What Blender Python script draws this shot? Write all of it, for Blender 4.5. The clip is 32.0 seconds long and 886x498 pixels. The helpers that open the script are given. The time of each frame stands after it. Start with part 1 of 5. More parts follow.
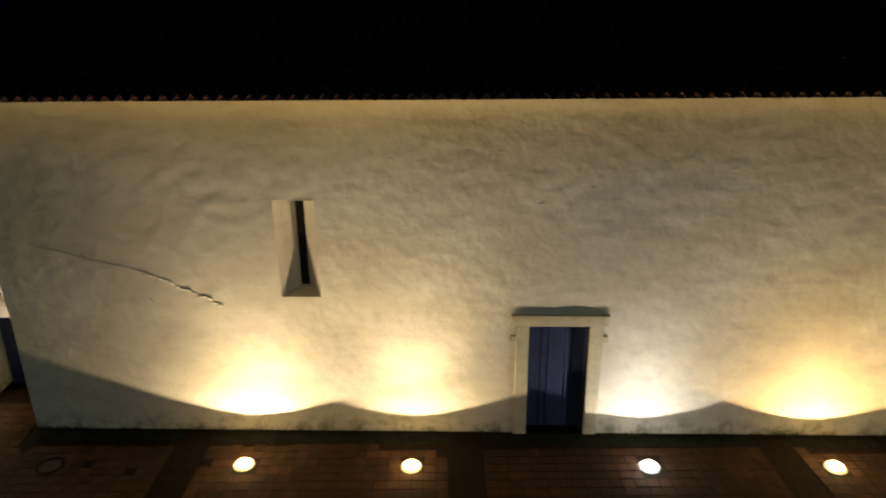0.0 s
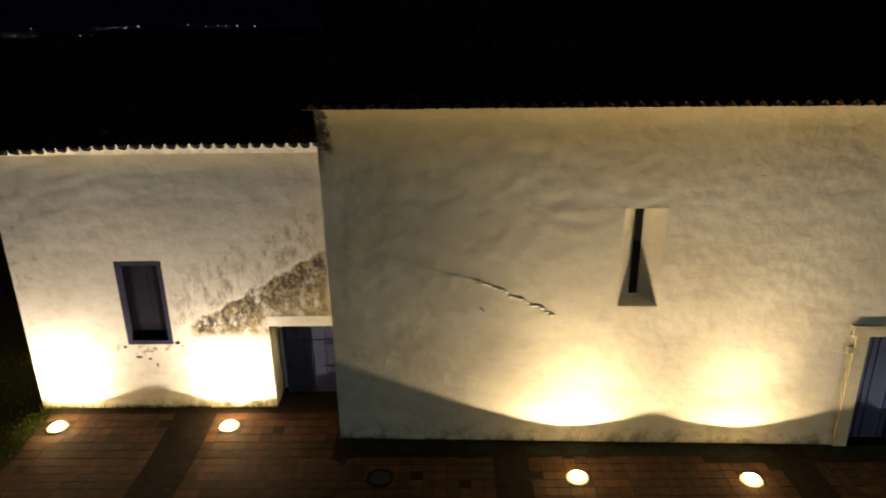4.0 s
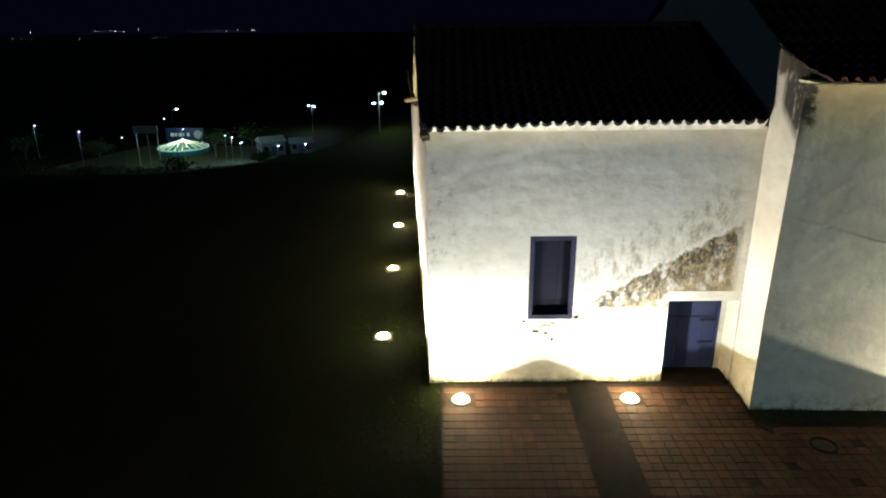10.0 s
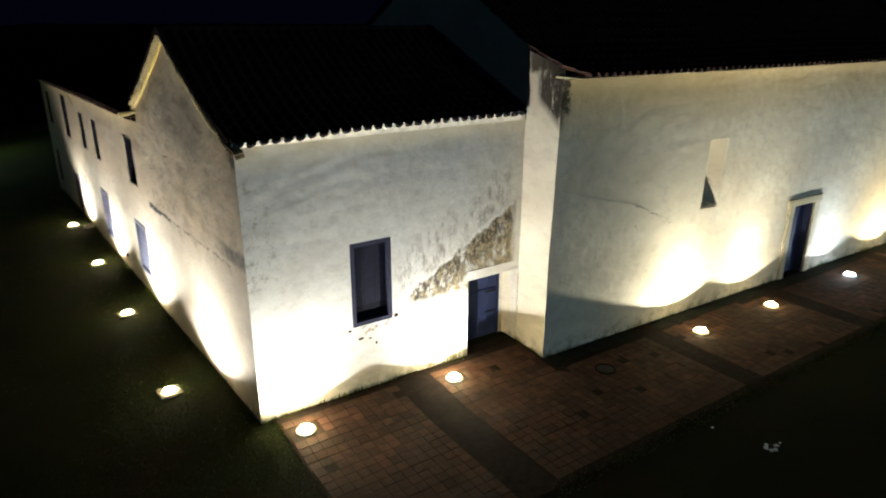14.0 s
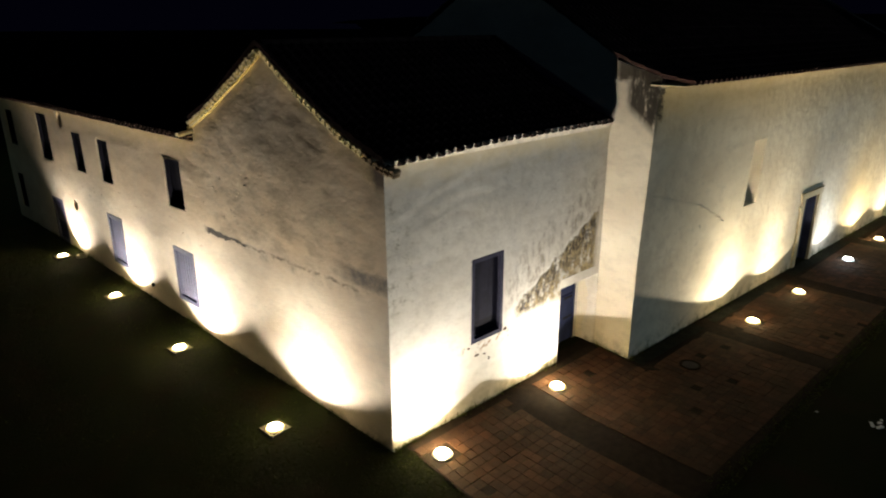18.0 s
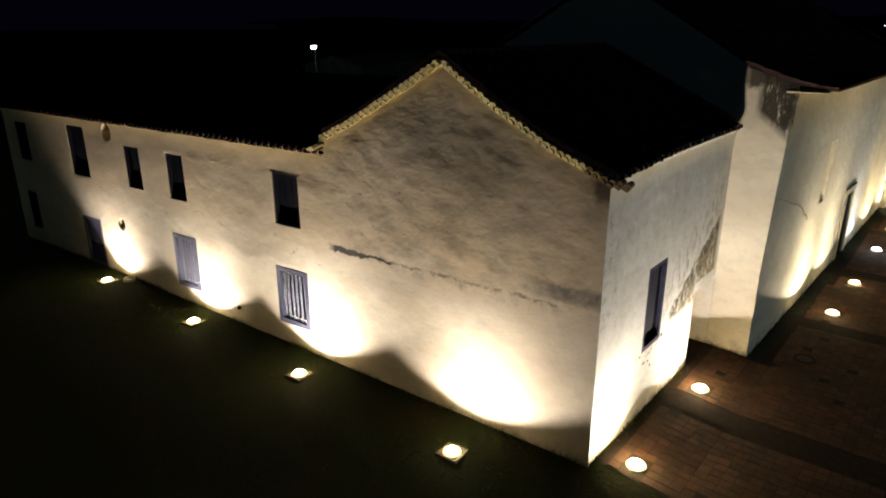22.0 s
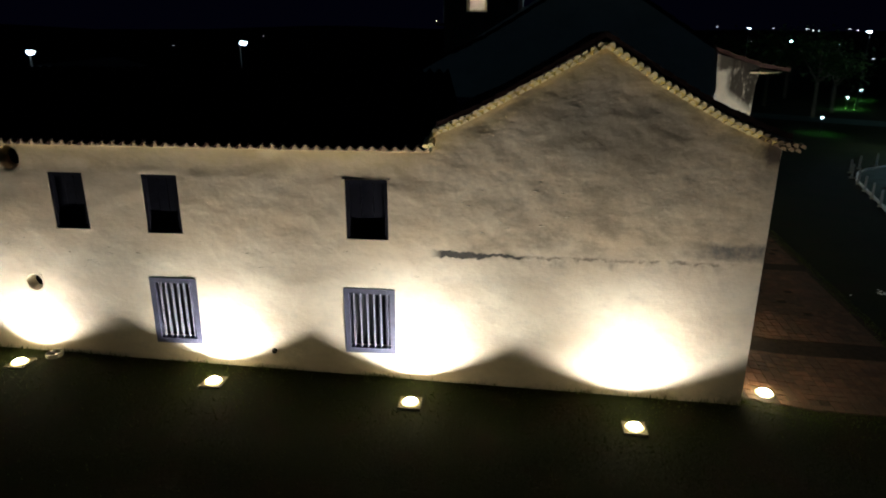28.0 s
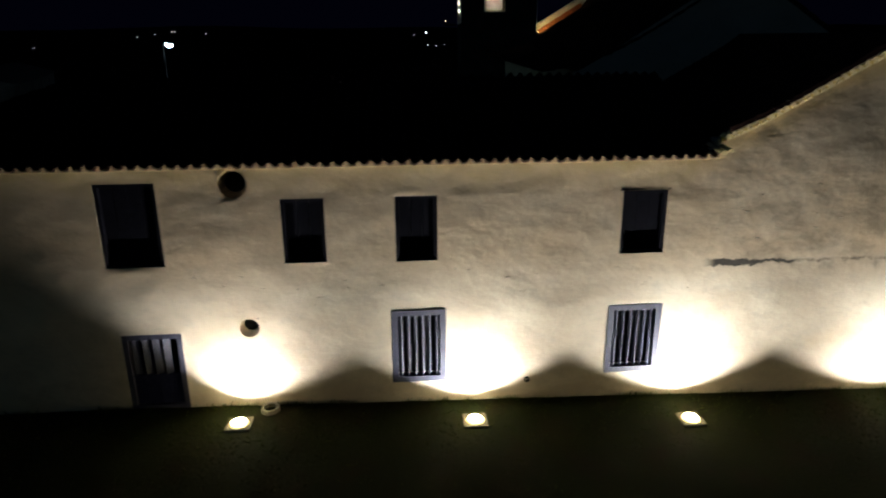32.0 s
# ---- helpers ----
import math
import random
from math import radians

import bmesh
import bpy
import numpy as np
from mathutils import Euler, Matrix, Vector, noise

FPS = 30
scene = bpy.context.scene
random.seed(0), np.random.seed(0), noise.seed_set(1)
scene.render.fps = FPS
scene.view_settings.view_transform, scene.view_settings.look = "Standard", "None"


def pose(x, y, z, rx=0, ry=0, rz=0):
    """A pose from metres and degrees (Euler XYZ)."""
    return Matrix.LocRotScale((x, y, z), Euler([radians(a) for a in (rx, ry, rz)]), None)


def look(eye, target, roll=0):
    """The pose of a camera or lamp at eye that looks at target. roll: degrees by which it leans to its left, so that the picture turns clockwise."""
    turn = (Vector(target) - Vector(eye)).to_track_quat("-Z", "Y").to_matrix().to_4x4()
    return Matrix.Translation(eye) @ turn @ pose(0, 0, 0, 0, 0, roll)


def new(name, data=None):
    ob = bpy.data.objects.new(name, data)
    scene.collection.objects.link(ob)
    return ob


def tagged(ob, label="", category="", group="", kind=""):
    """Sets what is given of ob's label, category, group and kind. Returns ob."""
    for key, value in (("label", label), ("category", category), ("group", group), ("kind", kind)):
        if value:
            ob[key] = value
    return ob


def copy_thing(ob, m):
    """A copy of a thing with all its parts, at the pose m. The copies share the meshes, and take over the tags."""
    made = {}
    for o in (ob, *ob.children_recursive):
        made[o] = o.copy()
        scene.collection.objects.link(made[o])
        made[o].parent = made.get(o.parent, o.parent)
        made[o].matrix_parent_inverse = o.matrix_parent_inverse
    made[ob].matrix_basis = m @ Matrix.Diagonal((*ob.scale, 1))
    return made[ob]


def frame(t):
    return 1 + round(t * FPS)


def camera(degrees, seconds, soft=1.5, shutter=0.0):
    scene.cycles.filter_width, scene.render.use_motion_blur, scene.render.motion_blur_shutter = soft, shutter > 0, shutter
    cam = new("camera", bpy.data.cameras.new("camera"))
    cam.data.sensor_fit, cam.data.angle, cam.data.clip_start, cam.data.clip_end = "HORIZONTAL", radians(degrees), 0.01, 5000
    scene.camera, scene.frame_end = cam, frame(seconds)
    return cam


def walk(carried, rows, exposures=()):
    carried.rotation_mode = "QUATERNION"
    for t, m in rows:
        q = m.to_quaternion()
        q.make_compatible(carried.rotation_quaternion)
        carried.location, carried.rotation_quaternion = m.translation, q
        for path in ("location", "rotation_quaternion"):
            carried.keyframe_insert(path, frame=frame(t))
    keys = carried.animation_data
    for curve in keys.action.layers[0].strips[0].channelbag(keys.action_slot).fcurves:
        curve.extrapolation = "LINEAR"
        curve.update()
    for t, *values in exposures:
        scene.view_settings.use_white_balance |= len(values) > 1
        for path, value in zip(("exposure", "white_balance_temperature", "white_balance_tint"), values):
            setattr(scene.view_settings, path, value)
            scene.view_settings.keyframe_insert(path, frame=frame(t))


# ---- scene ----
cam = camera(68.3, 32.0, soft=1.9, shutter=0.66)
METRES, EYE, TILT, LEAN, TURN = 48.0, 8.136, 0.0, 0.0, 0.0
EXPOSURES = [(0.0, -0.14, 7700, 14), (3.5, 0.0, 7700, 14), (6.0, 0.08, 7800, 13), (8.0, 0.47, 6650, 10), (9.5, 0.95, 5700, 4), (11.0, 0.92, 5650, 4), (13.0, 0.70, 5600, 4), (16.5, 0.24, 6200, 9), (19.0, 0.17, 6400, 10), (25.0, 0.12, 6350, 11), (28.5, 0.09, 5750, 6), (31.0, -0.02, 5700, 6), (32.0, 0.0, 5700, 6)]
ROWS = [
    (0.0, 0, 0, 0, -0.17, -19.42, 0.48),
    (0.5, -0.017, 0.0021, 0.0011, -0.27, -19.48, 0.4),
    (1.0, -0.0344, 0.0039, 0.0027, -0.05, -19.68, 0.47),
    (1.5, -0.0497, 0.0044, 0.003, 0.12, -19.51, 0.55),
    (2.0, -0.0671, 0.0065, 0.0033, 0.2, -19.52, 0.63),
    (2.5, -0.0842, 0.0067, 0.0028, 0.27, -19.38, 0.63),
    (3.0, -0.1025, 0.0065, 0.0025, 0.39, -19.29, 0.66),
    (3.5, -0.1183, 0.0061, 0.0027, 0.46, -19.28, 0.69),
    (5.5, -0.1775, 0.002, -0.0022, 0.54, -19.1, 0.79),
    (6.0, -0.1926, 0.0011, -0.0042, 0.51, -19.03, 0.74),
    (6.5, -0.2102, 0.0007, -0.0066, 0.48, -18.96, 0.68),
    (7.0, -0.2284, -0, -0.0079, 0.44, -18.94, 0.66),
    (7.5, -0.2445, -0.0005, -0.0089, 0.39, -18.95, 0.64),
    (8.0, -0.2599, -0.0024, -0.0081, 0.31, -18.99, 0.66),
    (8.5, -0.2748, -0.0034, -0.0077, 0.27, -18.88, 0.54),
    (9.0, -0.2908, -0.0053, -0.0061, 0.2, -18.84, 0.5),
    (9.5, -0.3059, -0.0071, -0.006, 0.15, -18.71, 0.44),
    (10.0, -0.3201, -0.0071, -0.0058, 0.14, -18.84, 0.47),
    (10.5, -0.3308, -0.0051, -0.0057, -0.3, -18.83, 0.43),
    (11.0, -0.3415, -0.0016, -0.0056, -5.88, -18.83, 0.23),
    (11.5, -0.3523, 0.0011, -0.0057, -12.72, -18.76, 0.24),
    (12.0, -0.3636, 0.0038, -0.0052, -18.15, -18.87, 0.24),
    (12.5, -0.3724, 0.008, -0.0051, -22.33, -18.86, 0.12),
    (13.0, -0.3817, 0.0129, -0.0043, -26.14, -19.03, 0.08),
    (13.5, -0.3911, 0.0178, -0.0044, -30.02, -19.04, 0),
    (14.0, -0.4007, 0.0239, -0.003, -34.04, -19.13, -0.08),
    (14.5, -0.4095, 0.0315, -0.0023, -37.33, -19.15, -0.12),
    (16.5, -0.4426, 0.06, -0.0023, -43.14, -18.81, 0.32),
    (17.0, -0.4516, 0.0688, -0.0017, -43.16, -18.74, 0.34),
    (17.5, -0.4619, 0.0784, -0.0009, -43.19, -18.77, 0.31),
    (18.0, -0.4728, 0.0877, -0.0002, -43.2, -18.76, 0.31),
    (18.5, -0.483, 0.0977, 0.0004, -43.22, -18.72, 0.3),
    (19.0, -0.4925, 0.1093, 0.0019, -43.42, -18.76, 0.29),
    (19.5, -0.5021, 0.1205, 0.0018, -44.1, -18.71, 0.29),
    (20.0, -0.5112, 0.1318, 0.0036, -44.82, -18.75, 0.25),
    (20.5, -0.5194, 0.1427, 0.0043, -45.95, -18.75, 0.22),
    (21.0, -0.5278, 0.1543, 0.0049, -47.63, -18.75, 0.19),
    (21.5, -0.5358, 0.1648, 0.0045, -48.94, -18.74, 0.17),
    (22.0, -0.5437, 0.1752, 0.0037, -50.79, -18.75, 0.16),
    (22.5, -0.5512, 0.1855, 0.0031, -52.88, -18.77, 0.13),
    (23.0, -0.5582, 0.1968, 0.002, -55.36, -18.74, 0.17),
    (23.5, -0.565, 0.208, 0.0008, -55.86, -18.68, 0.19),
    (24.0, -0.572, 0.2209, -0.0008, -57.11, -18.6, 0.17),
    (24.5, -0.5782, 0.2345, -0.0019, -59.11, -18.62, 0.17),
    (25.0, -0.5853, 0.2497, -0.0026, -61.56, -18.59, 0.18),
    (25.5, -0.5917, 0.2656, -0.0026, -64.12, -18.6, 0.23),
    (27.5, -0.6141, 0.3443, -0.0067, -76.61, -17.95, -0.21),
    (28.0, -0.6164, 0.3648, -0.0073, -80.15, -17.9, -0.16),
    (28.5, -0.6174, 0.3853, -0.0081, -83.3, -17.91, -0.09),
    (29.0, -0.6172, 0.4079, -0.0084, -86.53, -17.89, -0.04),
    (29.5, -0.6157, 0.4299, -0.0076, -89.66, -17.94, 0.05),
    (30.0, -0.6135, 0.4532, -0.007, -91.57, -17.95, 0.15),
    (30.5, -0.6128, 0.4746, -0.0064, -91.48, -17.97, 0.21),
    (31.0, -0.611, 0.4994, -0.0061, -91.42, -17.97, 0.2),
    (31.5, -0.6097, 0.5203, -0.0056, -91.35, -17.96, 0.23),
    (32.0, -0.6081, 0.5399, -0.0056, -91.32, -17.97, 0.26),
]
walk(cam, [(t, pose(0, 0, EYE, TILT, LEAN, TURN) @ pose(METRES * x, METRES * y, METRES * z, 90 + pitch, roll, yaw)) for t, x, y, z, yaw, pitch, roll in ROWS], exposures=EXPOSURES)

# ---- world and large lights ----
world = bpy.data.worlds.new("night_sky")
scene.world = world
world.use_nodes = True
bg = world.node_tree.nodes["Background"]
bg.inputs["Color"].default_value = (0.13, 0.13, 0.5, 1)
bg.inputs["Strength"].default_value = 0.0042

# faint unseen sun lamp, added to lift the west gable
west_fill_data = bpy.data.lights.new("west_fill", "SUN")
west_fill_data.energy, west_fill_data.angle, west_fill_data.color = 0.014, radians(0.5), (0.35, 0.75, 1.0)
west_fill = new("west_fill", west_fill_data)
west_fill.matrix_world = look((-40, 24, 12), (0, 0, 0))

WARM, GOLD, COOL, NEUTRAL, LAWN_WHITE = (1.0, 0.865, 0.63), (1.0, 0.74, 0.36), (0.90, 0.95, 1.0), (1.0, 0.91, 0.79), (1.0, 0.895, 0.755)
STREET = (0.72, 0.95, 1.0)
FLOOD_WATTS = 860.0
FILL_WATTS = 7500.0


def spot(name, place, target, watts, colour, angle, blend=0.5, radius=0.06):
    d = bpy.data.lights.new(name, "SPOT")
    d.energy, d.color, d.spot_size, d.spot_blend, d.shadow_soft_size = watts, colour, radians(angle), blend, radius
    ob = new(name, d)
    ob.matrix_world = look(place, target)
    return ob


def bulb(name, place, watts, colour, radius=0.1):
    d = bpy.data.lights.new(name, "POINT")
    d.energy, d.color, d.shadow_soft_size = watts, colour, radius
    ob = new(name, d)
    ob.location = place
    return ob


# ---- materials ----
class Nodes:
    """Short hand for building a node material."""

    def __init__(self, name):
        self.mat = bpy.data.materials.new(name)
        self.mat.use_nodes = True
        self.t = self.mat.node_tree
        self.bsdf = self.t.nodes["Principled BSDF"]
        self.coord = self.t.nodes.new("ShaderNodeTexCoord").outputs["Object"]

    def add(self, kind, **values):
        n = self.t.nodes.new(kind)
        for k, v in values.items():
            if k in n.inputs:
                if hasattr(v, "links") or isinstance(v, bpy.types.NodeSocket):
                    self.t.links.new(v, n.inputs[k])
                else:
                    n.inputs[k].default_value = v
            else:
                setattr(n, k, v)
        return n

    def link(self, a, b):
        self.t.links.new(a, b)

    def scaled(self, sx, sy, sz, where=None):
        m = self.add("ShaderNodeMapping")
        self.link(where or self.coord, m.inputs["Vector"])
        m.inputs["Scale"].default_value = (sx, sy, sz)
        return m.outputs["Vector"]

    def noise(self, scale, detail=4.0, rough=0.55, where=None):
        n = self.add("ShaderNodeTexNoise")
        self.link(where or self.coord, n.inputs["Vector"])
        n.inputs["Scale"].default_value, n.inputs["Detail"].default_value, n.inputs["Roughness"].default_value = scale, detail, rough
        return n.outputs["Fac"]

    def ramp(self, fac, stops):
        r = self.add("ShaderNodeValToRGB")
        e = r.color_ramp.elements
        while len(e) < len(stops):
            e.new(0.5)
        for el, (p, c) in zip(e, stops):
            el.position = p
            el.color = (c, c, c, 1) if isinstance(c, (int, float)) else (*c, 1)
        self.link(fac, r.inputs["Fac"])
        return r.outputs["Color"]

    def math(self, op, a, b=0.0, clamp=False):
        m = self.t.nodes.new("ShaderNodeMath")
        m.operation, m.use_clamp = op, clamp
        for i, v in enumerate((a, b)):
            if isinstance(v, (int, float)):
                m.inputs[i].default_value = v
            else:
                self.link(v, m.inputs[i])
        return m.outputs[0]

    def mix(self, fac, a, b):
        m = self.t.nodes.new("ShaderNodeMix")
        m.data_type = "RGBA"
        for sock, v in ((m.inputs[0], fac), (m.inputs[6], a), (m.inputs[7], b)):
            if isinstance(v, bpy.types.NodeSocket):
                self.link(v, sock)
            elif isinstance(v, (int, float)):
                sock.default_value = v
            else:
                sock.default_value = (*v, 1)
        return m.outputs[2]

    def axes(self):
        s = self.add("ShaderNodeSeparateXYZ")
        self.link(self.coord, s.inputs[0])
        return s.outputs

    def band(self, v, lo, hi, soft):
        """1 between lo and hi, with soft ends."""
        a = self.math("DIVIDE", self.math("SUBTRACT", v, lo), soft, True)
        b = self.math("DIVIDE", self.math("SUBTRACT", hi, v), soft, True)
        return self.math("MULTIPLY", a, b)

    def bump(self, height, strength, distance):
        b = self.add("ShaderNodeBump")
        b.inputs["Strength"].default_value, b.inputs["Distance"].default_value = strength, distance
        self.link(height, b.inputs["Height"])
        self.link(b.outputs[0], self.bsdf.inputs["Normal"])

    def done(self, colour=None, rough=0.8, metal=0.0):
        if colour is not None:
            if isinstance(colour, bpy.types.NodeSocket):
                self.link(colour, self.bsdf.inputs["Base Color"])
            else:
                self.bsdf.inputs["Base Color"].default_value = (*colour, 1)
        if isinstance(rough, bpy.types.NodeSocket):
            self.link(rough, self.bsdf.inputs["Roughness"])
        else:
            self.bsdf.inputs["Roughness"].default_value = rough
        self.bsdf.inputs["Metallic"].default_value = metal
        return self.mat


def plain(name, colour, rough=0.7, metal=0.0, scale=6.0, vary=0.25, relief=0.15):
    n = Nodes(name)
    f = n.noise(scale, 5)
    g = n.noise(scale * 7, 3)
    lo = tuple(c * (1 - vary) for c in colour)
    hi = tuple(min(1, c * (1 + vary)) for c in colour)
    col = n.mix(n.ramp(f, [(0.3, 0.0), (0.7, 1.0)]), lo, hi)
    col = n.mix(n.math("MULTIPLY", n.ramp(g, [(0.45, 0.0), (0.75, 1.0)]), 0.4), col, tuple(c * 0.6 for c in colour))
    n.bump(g, relief, 0.01)
    if rough > 0.8:
        n.bsdf.inputs["Specular IOR Level"].default_value = 0.08
    return n.done(col, rough, metal)


def glow(name, colour, strength):
    m = bpy.data.materials.new(name)
    m.use_nodes = True
    b = m.node_tree.nodes["Principled BSDF"]
    b.inputs["Base Color"].default_value = (0.8, 0.8, 0.8, 1)
    b.inputs["Emission Color"].default_value = (*colour, 1)
    b.inputs["Emission Strength"].default_value = strength
    return m


def plaster(name, stain=None, eave=99.0, pitch=0.0, ridge=0.0, rough=0.5, flat=1.6, eave_tint_h=0.45, base=((0.60, 0.565, 0.49), (0.74, 0.715, 0.65)), eave_tint_soft=0.6, swell=1.0, eave_tone=(0.46, 0.365, 0.09), crinkles=(5.2, 1.2)):
    """Old lime-washed plaster: patched whites, grey and brown weathering, fine cracks. stain: adds the wall's own stains."""
    n = Nodes(name)
    x, y, z = n.axes()
    big = n.noise(0.55, 6, 0.6, n.scaled(1, 1, 1.5))
    mid = n.noise(2.2, 6, 0.62, n.scaled(1, 1, 1.8))
    fine = n.noise(14, 5, 0.6)
    col = n.mix(n.ramp(big, [(0.32, 0.0), (0.68, 1.0)]), *base)
    col = n.mix(n.math("MULTIPLY", n.ramp(mid, [(0.5, 0.0), (0.72, 1.0)]), 0.42), col, (0.44, 0.40, 0.33))
    col = n.mix(n.math("MULTIPLY", n.ramp(fine, [(0.52, 0.0), (0.75, 1.0)]), 0.25), col, (0.48, 0.45, 0.39))
    foot = n.noise(3.0, 6, 0.65)
    low = n.math("MULTIPLY", n.math("SUBTRACT", 0.40, z, True), n.ramp(foot, [(0.45, 0.0), (0.62, 1.0)]))
    col = n.mix(n.math("MULTIPLY", low, 1.6, True), col, (0.16, 0.155, 0.08))
    # the colour shifts towards ochre below the eaves
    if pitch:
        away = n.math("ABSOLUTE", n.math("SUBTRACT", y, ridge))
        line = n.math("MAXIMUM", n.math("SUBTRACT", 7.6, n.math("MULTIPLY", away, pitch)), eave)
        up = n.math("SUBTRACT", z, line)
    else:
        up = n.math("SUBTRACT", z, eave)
    eave_tint = n.math("DIVIDE", n.math("ADD", up, n.math("ADD", eave_tint_h, n.math("MULTIPLY", mid, 0.6))), eave_tint_soft, True)
    col = n.mix(n.math("MULTIPLY", eave_tint, 0.9), col, eave_tone)
    if stain:
        col = stain(n, col, x, y, z)
    roll = n.noise(2.3, 2.5, 0.5, n.scaled(1, 1, 1.6))
    relief = n.math("ADD", n.math("MULTIPLY", roll, swell), n.math("MULTIPLY", fine, 0.13))
    crinkle = n.noise(crinkles[0], 3, 0.55, n.scaled(1, 1, flat))
    relief = n.math("ADD", relief, n.math("MULTIPLY", crinkle, crinkles[1]))
    n.bump(relief, rough, 0.030)
    return n.done(col, 0.92)


def house_stain(n, col, x, y, z):
    """A mouldy patch below a slanting scar, drips above it, and bare edges round the openings."""
    wob = n.math("MULTIPLY", n.math("SUBTRACT", n.noise(3.5, 6, 0.7), 0.5), 0.55)
    grey = n.ramp(n.noise(1.0, 7, 0.7, n.scaled(2.6, 2.6, 3.6)), [(0.50, 0.0), (0.66, 1.0)])
    col = n.mix(n.math("MULTIPLY", grey, 0.26), col, (0.36, 0.35, 0.33))
    mould = n.ramp(n.noise(1.0, 8, 0.75, n.scaled(4.5, 4.5, 5.5)), [(0.52, 0.0), (0.63, 1.0)])
    worn = n.math("ADD", n.math("MULTIPLY", n.band(x, -16.2, -14.9, 0.7), n.band(z, 2.6, 5.4, 0.5)), 0.30)
    col = n.mix(n.math("MULTIPLY", mould, n.math("MULTIPLY", worn, n.math("MULTIPLY", n.band(z, 2.0, 5.6, 0.6), 0.58))), col, (0.20, 0.175, 0.10))
    line = n.math("ADD", n.math("ADD", n.math("MULTIPLY", x, 0.56), 8.86), wob)      # the scar climbs to the east
    gap = n.math("SUBTRACT", line, z)
    under = n.math("DIVIDE", gap, 0.10, True)
    over = n.band(z, 1.70, 9.0, 0.2)
    side = n.band(x, -12.15, -8.90, 0.2)
    area = n.math("MULTIPLY", under, n.math("MULTIPLY", over, side))
    drip = n.noise(1.0, 7, 0.72, n.scaled(5.0, 5.0, 2.4))
    spots = n.noise(8.0, 6, 0.72, n.scaled(1, 1, 0.8))
    brown = n.mix(n.ramp(spots, [(0.40, 0.0), (0.58, 1.0)]), (0.40, 0.31, 0.15), (0.15, 0.115, 0.055))
    col = n.mix(n.math("MULTIPLY", area, n.ramp(drip, [(0.37, 0.0), (0.49, 0.95)])), col, brown)
    black = n.ramp(n.noise(1.0, 7, 0.75, n.scaled(8, 8, 4.5)), [(0.44, 0.0), (0.54, 1.0)])
    upper = n.math("SUBTRACT", 1.0, n.math("MULTIPLY", n.math("DIVIDE", n.math("SUBTRACT", gap, 0.35), 0.7, True), 0.85))
    col = n.mix(n.math("MULTIPLY", n.math("MULTIPLY", area, upper), n.math("MULTIPLY", black, 0.9)), col, (0.035, 0.028, 0.022))
    ridge = n.band(gap, -0.06, 0.03, 0.03)
    col = n.mix(n.math("MULTIPLY", n.math("MULTIPLY", ridge, n.band(x, -12.3, -9.2, 0.2)), 0.7), col, (0.74, 0.72, 0.68))
    streak = n.math("MULTIPLY", n.band(x, -12.55, -9.0, 0.3), n.band(gap, -1.25, 0.2, 0.4))
    runs = n.ramp(n.noise(1.0, 8, 0.78, n.scaled(6.0, 6.0, 2.2)), [(0.48, 0.0), (0.60, 1.0)])
    col = n.mix(n.math("MULTIPLY", n.math("MULTIPLY", streak, runs), 0.72), col, (0.21, 0.175, 0.125))
    sill = n.math("MULTIPLY", n.band(z, 1.30, 1.62, 0.08), n.band(x, -13.85, -12.25, 0.1))
    chips = n.ramp(n.noise(4.0, 5, 0.65), [(0.52, 0.0), (0.57, 1.0)])
    col = n.mix(n.math("MULTIPLY", sill, n.math("MULTIPLY", chips, 0.85)), col, (0.30, 0.20, 0.11))
    foot = n.math("MULTIPLY", n.band(z, -0.4, 0.22, 0.12), n.band(x, -11.9, -10.2, 0.4))
    moss = n.ramp(n.noise(3.5, 5, 0.7), [(0.48, 0.0), (0.56, 1.0)])
    return n.mix(n.math("MULTIPLY", foot, n.math("MULTIPLY", moss, 0.9)), col, (0.10, 0.085, 0.03))


def church_stain(n, col, x, y, z):
    """Black run-off below the corner of the eaves."""
    along = n.math("ADD", x, n.math("MULTIPLY", n.math("SUBTRACT", 12.0, y), 1.0))
    wob = n.math("MULTIPLY", n.math("SUBTRACT", n.noise(4.0, 6, 0.75), 0.5), 1.1)
    south = n.math("MULTIPLY", n.band(n.math("ADD", z, wob), 5.95, 9.0, 0.2), n.band(n.math("ADD", along, n.math("MULTIPLY", wob, 0.7)), -8.95, -8.36, 0.08))
    west = n.math("MULTIPLY", n.band(n.math("ADD", z, n.math("MULTIPLY", n.math("ADD", along, 8.8), 0.75)), 5.70, 11.0, 0.28), n.band(along, -9.55, -8.55, 0.2))
    runs = n.ramp(n.noise(1.0, 7, 0.75, n.scaled(6.5, 6.5, 1.5)), [(0.36, 0.0), (0.48, 1.0)])
    col = n.mix(n.math("MULTIPLY", n.math("MULTIPLY", west, runs), 0.97), col, (0.035, 0.027, 0.018))
    crust = n.math("MULTIPLY", n.band(n.math("ADD", z, n.math("MULTIPLY", wob, 0.6)), 6.86, 11.0, 0.16), n.band(along, -9.95, -8.40, 0.25))
    col = n.mix(n.math("MULTIPLY", crust, 0.93), col, (0.040, 0.030, 0.018))
    lumpy = n.ramp(n.noise(7.0, 6, 0.75), [(0.32, 0.35), (0.48, 1.0)])
    return n.mix(n.math("MULTIPLY", n.math("MULTIPLY", south, lumpy), 0.95), col, (0.03, 0.024, 0.016))


